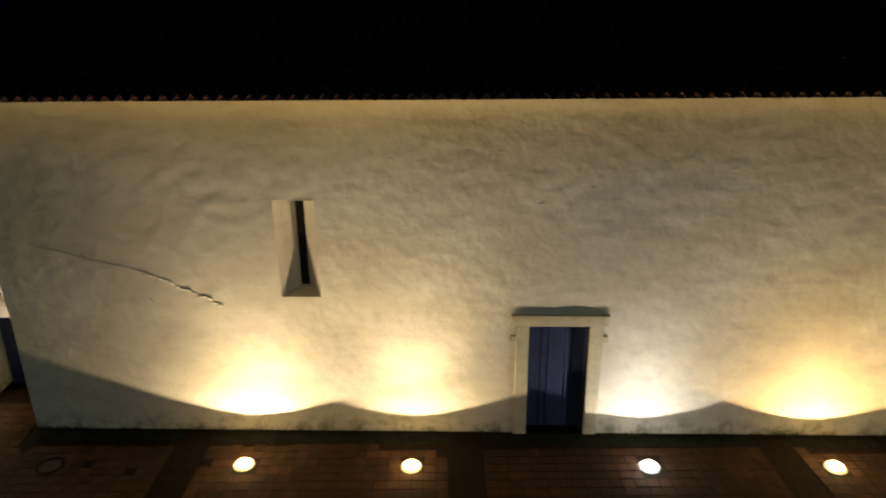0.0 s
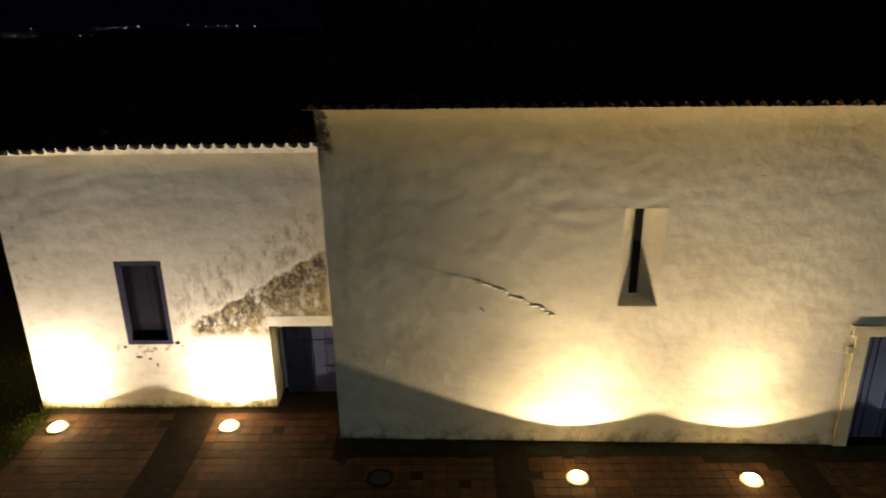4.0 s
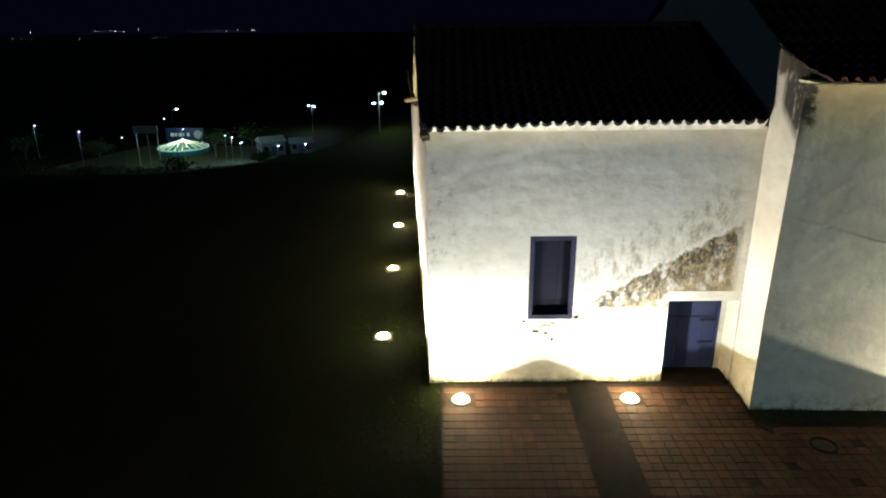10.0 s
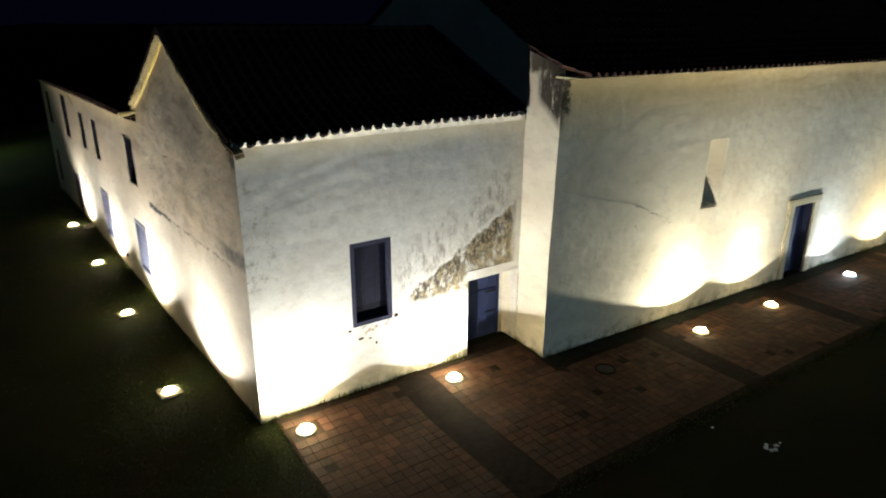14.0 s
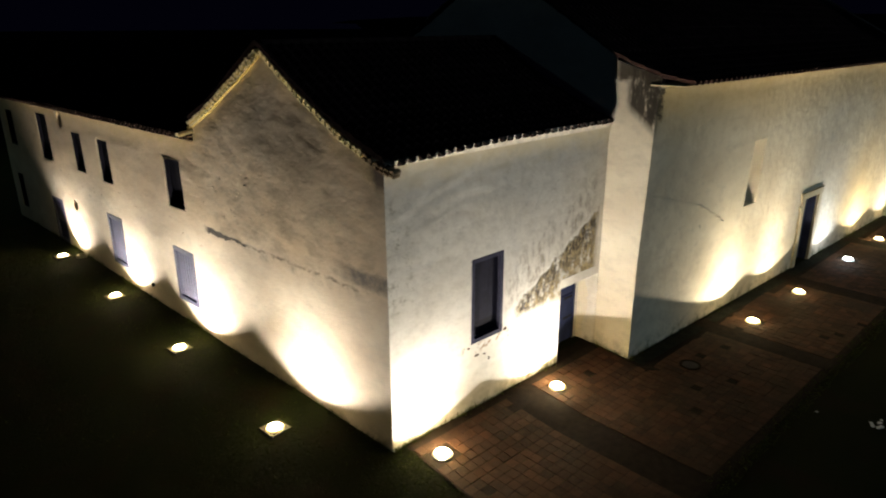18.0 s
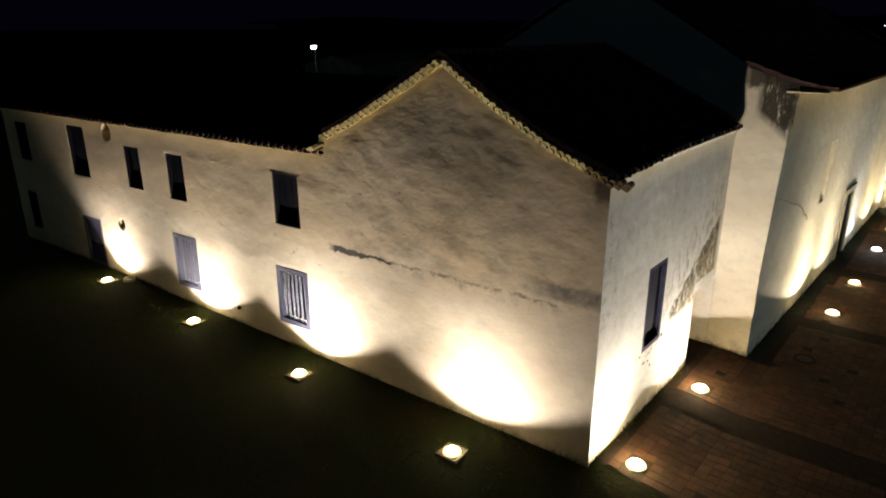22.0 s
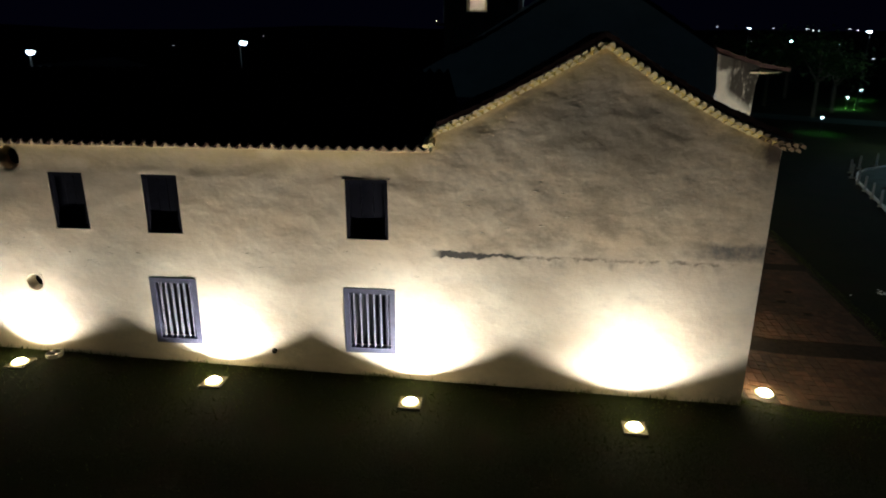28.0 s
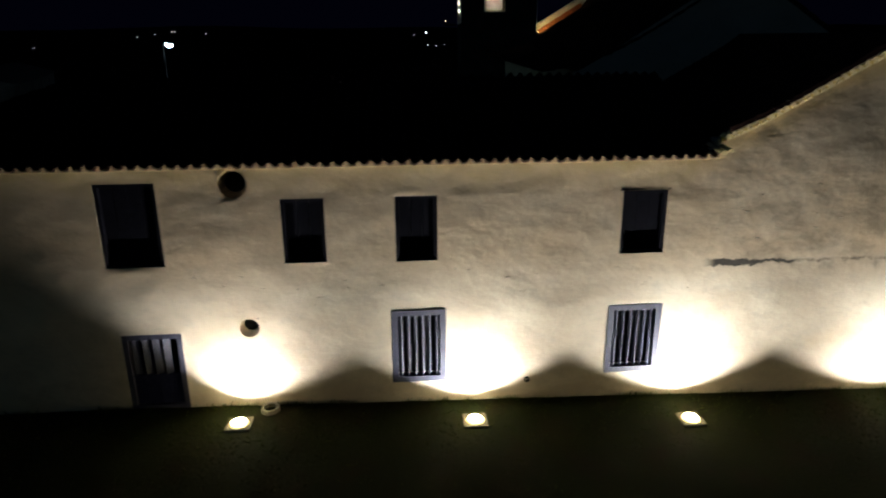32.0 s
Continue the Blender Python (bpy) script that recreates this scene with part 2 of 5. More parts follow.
def west_stain(n, col, x, y, z):
    """A dark horizontal smear on the west wall, soot at its south end and under the eaves."""
    wob = n.math("ADD", z, n.math("MULTIPLY", n.noise(2.5, 5, 0.6), 0.22))
    jag = n.math("ADD", n.math("MULTIPLY", n.noise(9.0, 4, 0.6), 0.12), wob)
    thick = n.math("MULTIPLY", n.math("DIVIDE", n.math("SUBTRACT", y, 18.6), 0.9, True), 0.045)
    off = n.math("ABSOLUTE", n.math("SUBTRACT", jag, 3.445))
    line = n.math("DIVIDE", n.math("SUBTRACT", n.math("ADD", thick, 0.055), off), 0.035, True)
    # the colour shifts unevenly to brown above about three metres
    upper_tint = n.math("MULTIPLY", n.band(wob, 2.9, 9.0, 0.9), n.ramp(n.noise(0.9, 5, 0.6), [(0.25, 0.30), (0.7, 0.75)]))
    col = n.mix(upper_tint, col, (0.62, 0.46, 0.285))
    tail = n.math("MULTIPLY", n.band(wob, 3.10, 3.45, 0.12), n.band(y, 13.8, 18.4, 0.6))
    col = n.mix(n.math("MULTIPLY", tail, n.ramp(n.noise(2.6, 6, 0.65), [(0.46, 0.0), (0.66, 0.6)])), col, (0.20, 0.17, 0.135))
    soot = n.math("MULTIPLY", n.band(jag, 3.50, 3.92, 0.10), n.band(y, 12.0, 15.0, 0.9))
    col = n.mix(n.math("MULTIPLY", n.math("MULTIPLY", soot, 0.85), n.ramp(n.noise(4.0, 5, 0.65), [(0.32, 0.45), (0.6, 1.0)])), col, (0.085, 0.085, 0.09))
    cloud = n.math("MULTIPLY", n.band(wob, 5.2, 7.0, 0.5), n.band(y, 14.5, 18.1, 0.8))
    col = n.mix(n.math("MULTIPLY", cloud, n.ramp(n.noise(1.6, 5, 0.6), [(0.3, 0.25), (0.62, 0.68)])), col, (0.20, 0.175, 0.135))
    blot = n.ramp(n.noise(1.3, 8, 0.72, n.scaled(1.0, 1.0, 2.2)), [(0.46, 0.0), (0.62, 1.0)])
    col = n.mix(n.math("MULTIPLY", n.math("MULTIPLY", blot, n.math("MULTIPLY", n.band(z, 2.9, 7.4, 0.6), n.math("ADD", 0.4, n.math("MULTIPLY", n.band(y, 12.0, 21.0, 2.0), 0.6)))), 0.55), col, (0.25, 0.20, 0.135))
    smear = n.math("MULTIPLY", line, n.band(y, 17.9, 20.1, 0.25))
    col = n.mix(n.math("MULTIPLY", smear, 0.95), col, (0.030, 0.027, 0.026))
    # shadow line of a ledge, painted as a broken brown stroke
    ledge_shade = n.math("MULTIPLY", n.math("DIVIDE", n.math("SUBTRACT", 0.05, off), 0.03, True), n.band(y, 13.6, 18.2, 0.4))
    col = n.mix(n.math("MULTIPLY", ledge_shade, n.ramp(n.noise(5.0, 5, 0.6), [(0.44, 0.0), (0.60, 0.75)])), col, (0.13, 0.10, 0.075))
    top = n.math("MULTIPLY", n.band(wob, 5.35, 6.6, 0.25), n.band(n.math("ADD", y, n.math("MULTIPLY", n.noise(3.0, 4, 0.6), 0.6)), 12.6, 13.85, 0.2))
    return n.mix(n.math("MULTIPLY", top, 0.95), col, (0.08, 0.055, 0.04))


M_HOUSE, M_CHURCH, M_WEST = plaster("plaster_house", house_stain, 5.85, rough=0.25, flat=1.2, eave_tint_h=0.30, swell=0.6, crinkles=(6.2, 1.2), eave_tone=(0.62, 0.535, 0.34)), plaster("plaster_church", church_stain, 6.8, rough=0.44, flat=1.1, eave_tint_h=1.3, eave_tint_soft=2.4, swell=0.35, base=((0.60, 0.53, 0.40), (0.735, 0.68, 0.55)), eave_tone=(0.42, 0.30, 0.085), crinkles=(5.2, 1.35)), plaster("plaster_west", west_stain, 5.5, 0.53, 16.66, rough=0.28, flat=1.5, eave_tint_h=0.3, swell=1.2, crinkles=(6.5, 1.45), base=((0.54, 0.455, 0.335), (0.71, 0.635, 0.505)))
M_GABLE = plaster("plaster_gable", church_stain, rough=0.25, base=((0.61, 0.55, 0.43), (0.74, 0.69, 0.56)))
M_PLASTER = plaster("plaster_plain")
M_LIME = plain("limewash_tile", (0.80, 0.69, 0.40), 0.9, 0, 9, 0.25, 0.3)
M_MORTAR = plain("white_mortar", (0.70, 0.65, 0.54), 0.9, 0, 9, 0.25, 0.3)
M_SOILED = plain("soiled_mortar", (0.24, 0.17, 0.10), 0.9, 0, 6, 0.4, 0.3)
M_OCHRE = plain("ochre_limewash", (0.68, 0.53, 0.16), 0.9, 0, 7, 0.2, 0.3)
# roof tiles near black for unlit slopes; M_CLAY is their lit colour
M_TILE = plain("unlit_roof_tile", (0.034, 0.019, 0.016), 0.9, 0, 3, 0.45, 0.3)
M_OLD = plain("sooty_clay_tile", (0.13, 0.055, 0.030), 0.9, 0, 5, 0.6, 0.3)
M_CLAY = plain("lit_terracotta_tile", (0.36, 0.12, 0.045), 0.85, 0, 3, 0.3, 0.3)
M_BLUE = plain("blue_paint", (0.022, 0.025, 0.062), 0.82, 0, 5, 0.2, 0.15)
M_FRAME = plain("weathered_blue_frame", (0.052, 0.054, 0.094), 0.6, 0, 6, 0.25, 0.2)
M_SASH = plain("dark_blue_frame", (0.036, 0.037, 0.064), 0.85, 0, 6, 0.25, 0.2)
M_DOOR = plain("deep_blue_boards", (0.010, 0.018, 0.066), 0.75, 0, 4, 0.25, 0.15)
M_DARK = plain("dark_boards", (0.008, 0.008, 0.014), 0.88, 0, 5, 0.3, 0.15)
M_NAVY = plain("navy_boards", (0.013, 0.013, 0.024), 0.85, 0, 5, 0.2, 0.1)
M_BLACK = plain("unlit_black", (0.012, 0.012, 0.014), 0.9, 0, 3, 0.2, 0.05)
M_STONE = plain("cream_stone", (0.56, 0.49, 0.33), 0.85, 0, 4, 0.15, 0.25)
M_RIM = plain("stained_concrete", (0.13, 0.115, 0.08), 0.9, 0, 8, 0.3, 0.3)
M_CONCRETE = plain("concrete", (0.40, 0.37, 0.30), 0.9, 0, 8, 0.25, 0.3)
M_BAND = plain("dark_stone_band", (0.018, 0.012, 0.007), 0.9, 0, 6, 0.35, 0.3)
M_GUTTER = plain("mossy_stone", (0.018, 0.020, 0.014), 0.95, 0, 5, 0.4, 0.4)
M_IRON = plain("rusted_iron", (0.022, 0.019, 0.018), 0.7, 0.6, 10, 0.3, 0.2)
M_STEEL = plain("galvanised_steel", (0.45, 0.46, 0.46), 0.45, 0.8, 12, 0.15, 0.1)
M_WHITE = plain("white_paint", (0.75, 0.76, 0.74), 0.6, 0, 5, 0.12, 0.1)
# near-black plaster for faces meant to look unlit
M_DIM = plain("unlit_plaster", (0.035, 0.034, 0.036), 0.95, 0, 1.2, 0.4, 0.3)
M_BARK = plain("bark", (0.09, 0.07, 0.05), 0.95, 0, 7, 0.4, 0.5)
M_ASPHALT = plain("painted_asphalt", (0.045, 0.075, 0.062), 0.9, 0, 1.5, 0.35, 0.3)
M_PANEL = plain("grey_panel", (0.4, 0.42, 0.42), 0.7, 0, 1, 0.15, 0.1)
M_PLAZA = plain("greenish_paving", (0.05, 0.06, 0.03), 0.95, 0, 3, 0.35, 0.3)
M_SHEDWALL = plain("dull_white_paint", (0.12, 0.13, 0.125), 0.9, 0, 1.5, 0.25, 0.2)
M_SIGN = plain("blue_board", (0.014, 0.035, 0.11), 0.5, 0, 0.5, 0.3, 0.05)
G_WARM, G_GOLD, G_COOL = glow("lamp_glass_warm", (1.0, 0.80, 0.42), 40), glow("lamp_glass_gold", (1.0, 0.74, 0.30), 40), glow("lamp_glass_cool", (0.95, 0.97, 1.0), 36)
# glow of the rings that imitate a halo round each lens
G_HALO, G_HALO_COOL = glow("halo_ring_gold", (1.0, 0.68, 0.20), 1.5), glow("halo_ring_cool", (0.8, 0.9, 1.0), 0.9)
G_STREET, G_CITY = glow("street_lamp_glass", (0.70, 0.92, 1.0), 22), glow("city_lights", (1.0, 0.93, 0.88), 4.0)


def pieces(name, dark, light, rough=0.9):
    """Single tiles that differ from one another, worn and stained."""
    n = Nodes(name)
    info = n.add("ShaderNodeObjectInfo").outputs["Random"]
    geo = n.add("ShaderNodeNewGeometry")
    where = geo.outputs["Position"]
    r = n.math("FRACT", n.math("ADD", info, geo.outputs["Random Per Island"]))
    col = n.mix(r, dark, light)
    col = n.mix(n.math("MULTIPLY", n.ramp(n.noise(2.0, 6, 0.65, where), [(0.4, 0.0), (0.7, 1.0)]), 0.55), col, tuple(c * 0.35 for c in dark))
    # moss and dirt spread over the joints in patches
    col = n.mix(n.math("MULTIPLY", n.ramp(n.noise(0.75, 7, 0.68, where), [(0.42, 0.0), (0.62, 1.0)]), 0.62), col, (0.020, 0.017, 0.008))
    pale = n.ramp(n.noise(3.4, 6, 0.7, where), [(0.52, 0.0), (0.68, 1.0)])
    col = n.mix(n.math("MULTIPLY", pale, 0.35), col, (0.105, 0.066, 0.034))
    f = n.noise(24, 4, 0.55, where)
    col = n.mix(n.math("MULTIPLY", n.ramp(f, [(0.5, 0.0), (0.8, 1.0)]), 0.35), col, tuple(min(1, c * 1.5) for c in light))
    n.bump(f, 0.3, 0.01)
    n.bsdf.inputs["Specular IOR Level"].default_value = 0.2
    return n.done(col, rough)


M_PAVER = pieces("clay_paver", (0.036, 0.017, 0.008), (0.086, 0.037, 0.016))


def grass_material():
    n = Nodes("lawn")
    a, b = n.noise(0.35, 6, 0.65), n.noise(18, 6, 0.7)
    # greens held near black so that the lawn stays dark
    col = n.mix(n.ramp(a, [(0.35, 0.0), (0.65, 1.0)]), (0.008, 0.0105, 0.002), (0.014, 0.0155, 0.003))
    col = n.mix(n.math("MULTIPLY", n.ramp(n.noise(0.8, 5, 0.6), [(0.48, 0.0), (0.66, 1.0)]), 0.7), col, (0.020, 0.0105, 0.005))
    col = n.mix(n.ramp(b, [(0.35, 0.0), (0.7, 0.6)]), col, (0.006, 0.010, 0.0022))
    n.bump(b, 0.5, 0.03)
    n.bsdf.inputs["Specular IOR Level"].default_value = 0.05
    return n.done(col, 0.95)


def leaf_material(name, dark, light):
    n = Nodes(name)
    r = n.add("ShaderNodeNewGeometry").outputs["Random Per Island"]
    n.bsdf.inputs["Specular IOR Level"].default_value = 0.1
    return n.done(n.mix(r, dark, light), 0.7)


M_GRASS = grass_material()
M_LEAF = leaf_material("leaves", (0.018, 0.036, 0.010), (0.045, 0.078, 0.020))
M_BLADE = leaf_material("grass_blades", (0.034, 0.052, 0.009), (0.085, 0.10, 0.018))

# ---- building helpers ----
def thing(name, place, label, category, group="", turn=0.0, kind=""):
    ob = new(name)
    ob.empty_display_size = 0.2
    ob.matrix_basis = pose(*place, 0, 0, turn)
    return tagged(ob, label, category, group, kind)


def part(name, bm, material, parent=None, label=""):
    """Links a bmesh as one mesh object under a thing or a part."""
    me = bpy.data.meshes.new(name)
    bm.to_mesh(me)
    bm.free()
    me.materials.append(material)
    ob = new(name, me)
    if parent:
        ob.parent = parent
    return tagged(ob, label)


def raw(name, verts, faces, material, parent=None, label="", smooth=False):
    me = bpy.data.meshes.new(name)
    me.from_pydata(verts, [], faces)
    me.materials.append(material)
    if smooth:
        me.polygons.foreach_set("use_smooth", [True] * len(me.polygons))
    ob = new(name, me)
    if parent:
        anchor(ob, parent)
    return tagged(ob, label)


def anchor(ob, parent):
    """Parents ob to a top-level thing and leaves it where it stands."""
    ob.parent = parent
    ob.matrix_parent_inverse = parent.matrix_basis.inverted()
    return ob


def shared(name, me, parent, m, label=""):
    """One more piece on a mesh that others use too, at the pose m in the world, under a top-level thing."""
    ob = anchor(new(name, me), parent)
    ob.matrix_basis = m
    return tagged(ob, label)


def mesh_of(bm, name, material, smooth=False):
    me = bpy.data.meshes.new(name)
    bm.to_mesh(me)
    bm.free()
    me.materials.append(material)
    if smooth:
        me.polygons.foreach_set("use_smooth", [True] * len(me.polygons))
    return me


def box(x0, x1, y0, y1, z0, z1, bevel=0.0, bm=None):
    b = bm or bmesh.new()
    vs = [b.verts.new((x, y, z)) for z in (z0, z1) for y in (y0, y1) for x in (x0, x1)]
    fs = [b.faces.new([vs[i] for i in q]) for q in ((0, 2, 3, 1), (4, 5, 7, 6), (0, 1, 5, 4), (2, 6, 7, 3), (0, 4, 6, 2), (1, 3, 7, 5))]
    if bevel:
        es = {e for f in fs for e in f.edges}
        bmesh.ops.bevel(b, geom=list(es), offset=bevel, segments=2, affect="EDGES", profile=0.6)
    return b


def lathe(profile, n=20, bm=None, at=(0, 0, 0)):
    """A solid of revolution round z from (radius, height) pairs."""
    b = bm or bmesh.new()
    rings = []
    for r, z in profile:
        rings.append([b.verts.new((at[0] + r * math.cos(2 * math.pi * i / n), at[1] + r * math.sin(2 * math.pi * i / n), at[2] + z)) for i in range(n)])
    for a, c in zip(rings, rings[1:]):
        for i in range(n):
            b.faces.new((a[i], a[(i + 1) % n], c[(i + 1) % n], c[i]))
    b.faces.new(rings[0][::-1])
    b.faces.new(rings[-1])
    return b


def tube(a, c, r0, r1, n=8, bm=None):
    b = bm or bmesh.new()
    a, c = Vector(a), Vector(c)
    q = (c - a).to_track_quat("Z", "Y")
    rings = [[b.verts.new(p + q @ Vector((r * math.cos(2 * math.pi * i / n), r * math.sin(2 * math.pi * i / n), 0))) for i in range(n)] for p, r in ((a, r0), (c, r1))]
    for i in range(n):
        b.faces.new((rings[0][i], rings[0][(i + 1) % n], rings[1][(i + 1) % n], rings[1][i]))
    b.faces.new(rings[0][::-1])
    b.faces.new(rings[1])
    return b


# ---- the plan ----
CORNER = (-15.77, 13.12)                       # south-west corner of the house
WEST_U = Vector((-0.0636, 1.0)).normalized()   # the west wall runs a little off square
WEST_N = Vector((-WEST_U.y, WEST_U.x))
CHURCH0 = (-8.85, 12.04)
CHURCH_U = Vector((1.0, -0.027)).normalized()
CHURCH_N = Vector((CHURCH_U.y, -CHURCH_U.x))


def step(a, b, v):
    v = min(1.0, max(0.0, (v - a) / (b - a)))
    return v * v * (3 - 2 * v)


def ground_z(x, y):
    """Height of the ground: it falls gently from the walls, rises to the north along the wing, and drops to a plain in the north-west."""
    north = 0.031 * min(max(0.0, y - 13.1), 20.0)
    south = -0.10 * min(max(0.0, 13.1 - y), 1.7)
    west = -0.10 * min(max(0.0, -15.8 - x), 1.5)
    fall = -18.1 * max(step(29, 98, y) * step(-17, -36, x), step(58, 130, y) * step(60, -10, x)) - 14.0 * step(60, 150, -x - 20) * step(-20, 60, y)
    far = -14.0 * step(150, 500, math.hypot(x, y)) * step(200, -50, x)
    return north + south + west + max(-18.1, fall + far)


def nave_lean(z):
    """The old nave wall leans outward above the door."""
    return 0.035 * max(0.0, z - 2.4)


def wall_point(p0, u, n, s, z, d=0.0):
    return (p0[0] + u.x * s + n.x * d, p0[1] + u.y * s + n.y * d, z)


def lumps(p, swell=1.0, grain=1.0):
    """How far hand-laid plaster stands out at a place: long swells and short grain."""
    q = Vector((p[0] * 0.8, p[1] * 0.8, p[2] * 1.1))
    return (swell * (0.022 * noise.noise(q * 0.5) + 0.015 * noise.noise(q * 1.7 + Vector((7, 3, 1)))) + grain * (0.0085 * noise.noise(q * 4.0)
            + 0.0046 * noise.noise(q * 7.5)))


def wall(name, p0, u, n, s0, s1, z0, top, openings, material, parent, label="", grid=0.075, thick=0.55, gable=None, ends=(True, True), cove=0.0, cove_h=0.5, relief=(1.0, 1.0), lean=None):
    """A plastered wall with uneven face. openings: (s0, s1, z0, z1, depth, splay): the hole narrows by splay = (side, bottom, top) to its inner edge;
    a round hole has splay 'round'. gable: a function that gives the height of the wall's top above `top`."""
    def lines(a, b, marks):
        k = max(1, round((b - a) / grid))
        base = [a + (b - a) * i / k for i in range(k + 1)]
        out = [v for v in base if all(abs(v - m) > grid * 0.45 for m in marks)] + list(marks) + [a, b]
        return sorted(set(round(v, 4) for v in out))
    S = lines(s0, s1, [v for o in openings for v in o[:2]])
    Z = lines(z0, top, [v for o in openings for v in o[2:4]])
    verts, faces, index = [], [], {}

    def inside(s, z, pad=0.0):
        return any(o[0] - pad < s < o[1] + pad and o[2] - pad < z < o[3] + pad for o in openings)

    def vert(s, z, d=None):
        key = (round(s, 4), round(z, 4), d)
        if key not in index:
            p = wall_point(p0, u, n, s, z)
            dd = d
            if d is None:
                dd = lumps(p, *relief) * (0.15 if inside(s, z, 0.03) else 1.0)
                if ends[0]:
                    dd *= step(0.0, 0.30, s - s0)
                if ends[1]:
                    dd *= step(0.0, 0.30, s1 - s)
                if lean:
                    dd += lean(z)
                if cove:
                    dd += (1.0 if ends[0] else step(0.1, 1.4, s - s0)) * cove * max(0.0, (z - top + cove_h) / cove_h) ** 2
            index[key] = len(verts)
            verts.append(wall_point(p0, u, n, s, z, dd))
        return index[key]
    for a, b in zip(S, S[1:]):
        for c, d in zip(Z, Z[1:]):
            if not inside((a + b) / 2, (c + d) / 2):
                faces.append((vert(a, c), vert(b, c), vert(b, d), vert(a, d)))
    if gable:
        K = 34
        for a, b in zip(S, S[1:]):
            ha, hb = gable(a), gable(b)
            for k in range(K):
                q = [(a, top + ha * k / K), (b, top + hb * k / K), (b, top + hb * (k + 1) / K), (a, top + ha * (k + 1) / K)]
                ids = list(dict.fromkeys(vert(*p) for p in q))
                if len(ids) > 2:
                    faces.append(tuple(ids))
    for o in openings:
        a, b, c, d, depth, splay = o
        if splay == "round":
            m, h, N = (a + b) / 2, (c + d) / 2, 32
            rad = (b - a) / 2
            ring, back = [], []
            for i in range(N):
                t = 2 * math.pi * (i + 0.5) / N
                ring.append(len(verts))
                verts.append(wall_point(p0, u, n, m + rad * 0.97 * math.cos(t), h + rad * 0.97 * math.sin(t), 0.0))
                back.append(len(verts))
                verts.append(wall_point(p0, u, n, m + rad * 0.72 * math.cos(t), h + rad * 0.72 * math.sin(t), -depth))
            edge = []
            for i in range(N):
                t = 2 * math.pi * (i + 0.5) / N
                cx, cz = math.cos(t), math.sin(t)
                k = rad / max(abs(cx), abs(cz))
                edge.append(len(verts))
                verts.append(wall_point(p0, u, n, m + k * cx, h + k * cz, 0.003))
            ids = edge + ring + back
            vv = [verts[i] for i in ids]
            ff = []
            for i in range(N):
                j = (i + 1) % N
                ff += [(i, j, N + j, N + i), (N + i, N + j, 2 * N + j, 2 * N + i)]
            del verts[min(ids):]
            raw("vent_reveal", vv, ff, material, parent)
            continue
        si, bo, to = splay
        ss = [v for v in S if a <= v <= b]
        zs = [v for v in Z if c <= v <= d]
        loop = [(v, c) for v in ss] + [(b, v) for v in zs[1:]] + [(v, d) for v in ss[::-1][1:]] + [(a, v) for v in zs[::-1][1:-1]]
        def inner(s, z):
            return (a + si + (s - a) / (b - a) * (b - a - 2 * si), c + bo + (z - c) / (d - c) * (d - c - bo - to))
        rv, N = [], len(loop)
        for p in loop:
            rv += [verts[vert(*p)], wall_point(p0, u, n, *inner(*p), -depth)]
        raw("reveal", rv, [(2 * i, 2 * ((i + 1) % N), 2 * ((i + 1) % N) + 1, 2 * i + 1) for i in range(N)], material, parent)
    # the inner face and the ends give the wall its thickness
    core, e = [], list(range(8))
    t0 = gable(s0) if gable else 0.0
    t1 = gable(s1) if gable else 0.0
    q0, q1 = s0 + 0.07, s1 - 0.07
    for s, z, dd in ((q0, z0, -0.05), (q1, z0, -0.05), (q1, top + t1, -0.05), (q0, top + t0, -0.05), (q0, z0, -thick), (q1, z0, -thick), (q1, top + t1, -thick), (q0, top + t0, -thick)):
        core.append(wall_point(p0, u, n, s, z, dd))
    core_faces = [(e[0], e[4], e[7], e[3]), (e[1], e[2], e[6], e[5]), (e[3], e[7], e[6], e[2]), (e[4], e[5], e[6], e[7])]
    raw("wall_core", core, core_faces, M_PLASTER, parent)
    return raw(name, verts, faces, material, parent, label, smooth=True)


def on_wall(p0, u, n, s, z, d=0.0):
    """Local axes at a place of a wall: x to the right as seen from outside, y into the wall, z up."""
    m = Matrix(((-n.y, -n.x, 0, 0), (n.x, -n.y, 0, 0), (0, 0, 1, 0), (0, 0, 0, 1)))
    return Matrix.Translation(wall_point(p0, u, n, s, z, d)) @ m


FRONT = (CORNER, Vector((1.0, 0.0)), Vector((0.0, -1.0)))
WEST = (CORNER, WEST_U, WEST_N)
NAVE = (CHURCH0, CHURCH_U, CHURCH_N)

# ---- ground ----
def ground():
    """One sheet to the horizon, fine near the buildings."""
    def axis(lo, hi, fine_lo, fine_hi, st):
        v, out = fine_lo, []
        while v <= fine_hi:
            out.append(v)
            v += st
        k = st
        while out[-1] < hi:
            k *= 1.35
            out.append(out[-1] + k)
        k = st
        while out[0] > lo:
            k *= 1.35
            out.insert(0, out[0] - k)
        return out
    X, Y = axis(-2500, 2500, -34, 24, 0.5), axis(-1500, 3000, -6, 44, 0.5)
    verts, faces = [], []
    for y in Y:
        for x in X:
            z = ground_z(x, y) - 0.03
            z += 0.05 * noise.noise(Vector((x * 0.35, y * 0.35, 0))) * step(0.4, 2.0, max(-16.8 - x, 7.8 - y, -20 if y > 8 else 0))
            verts.append((x, y, z))
    w = len(X)
    for j in range(len(Y) - 1):
        for i in range(w - 1):
            faces.append((j * w + i, j * w + i + 1, (j + 1) * w + i + 1, (j + 1) * w + i))
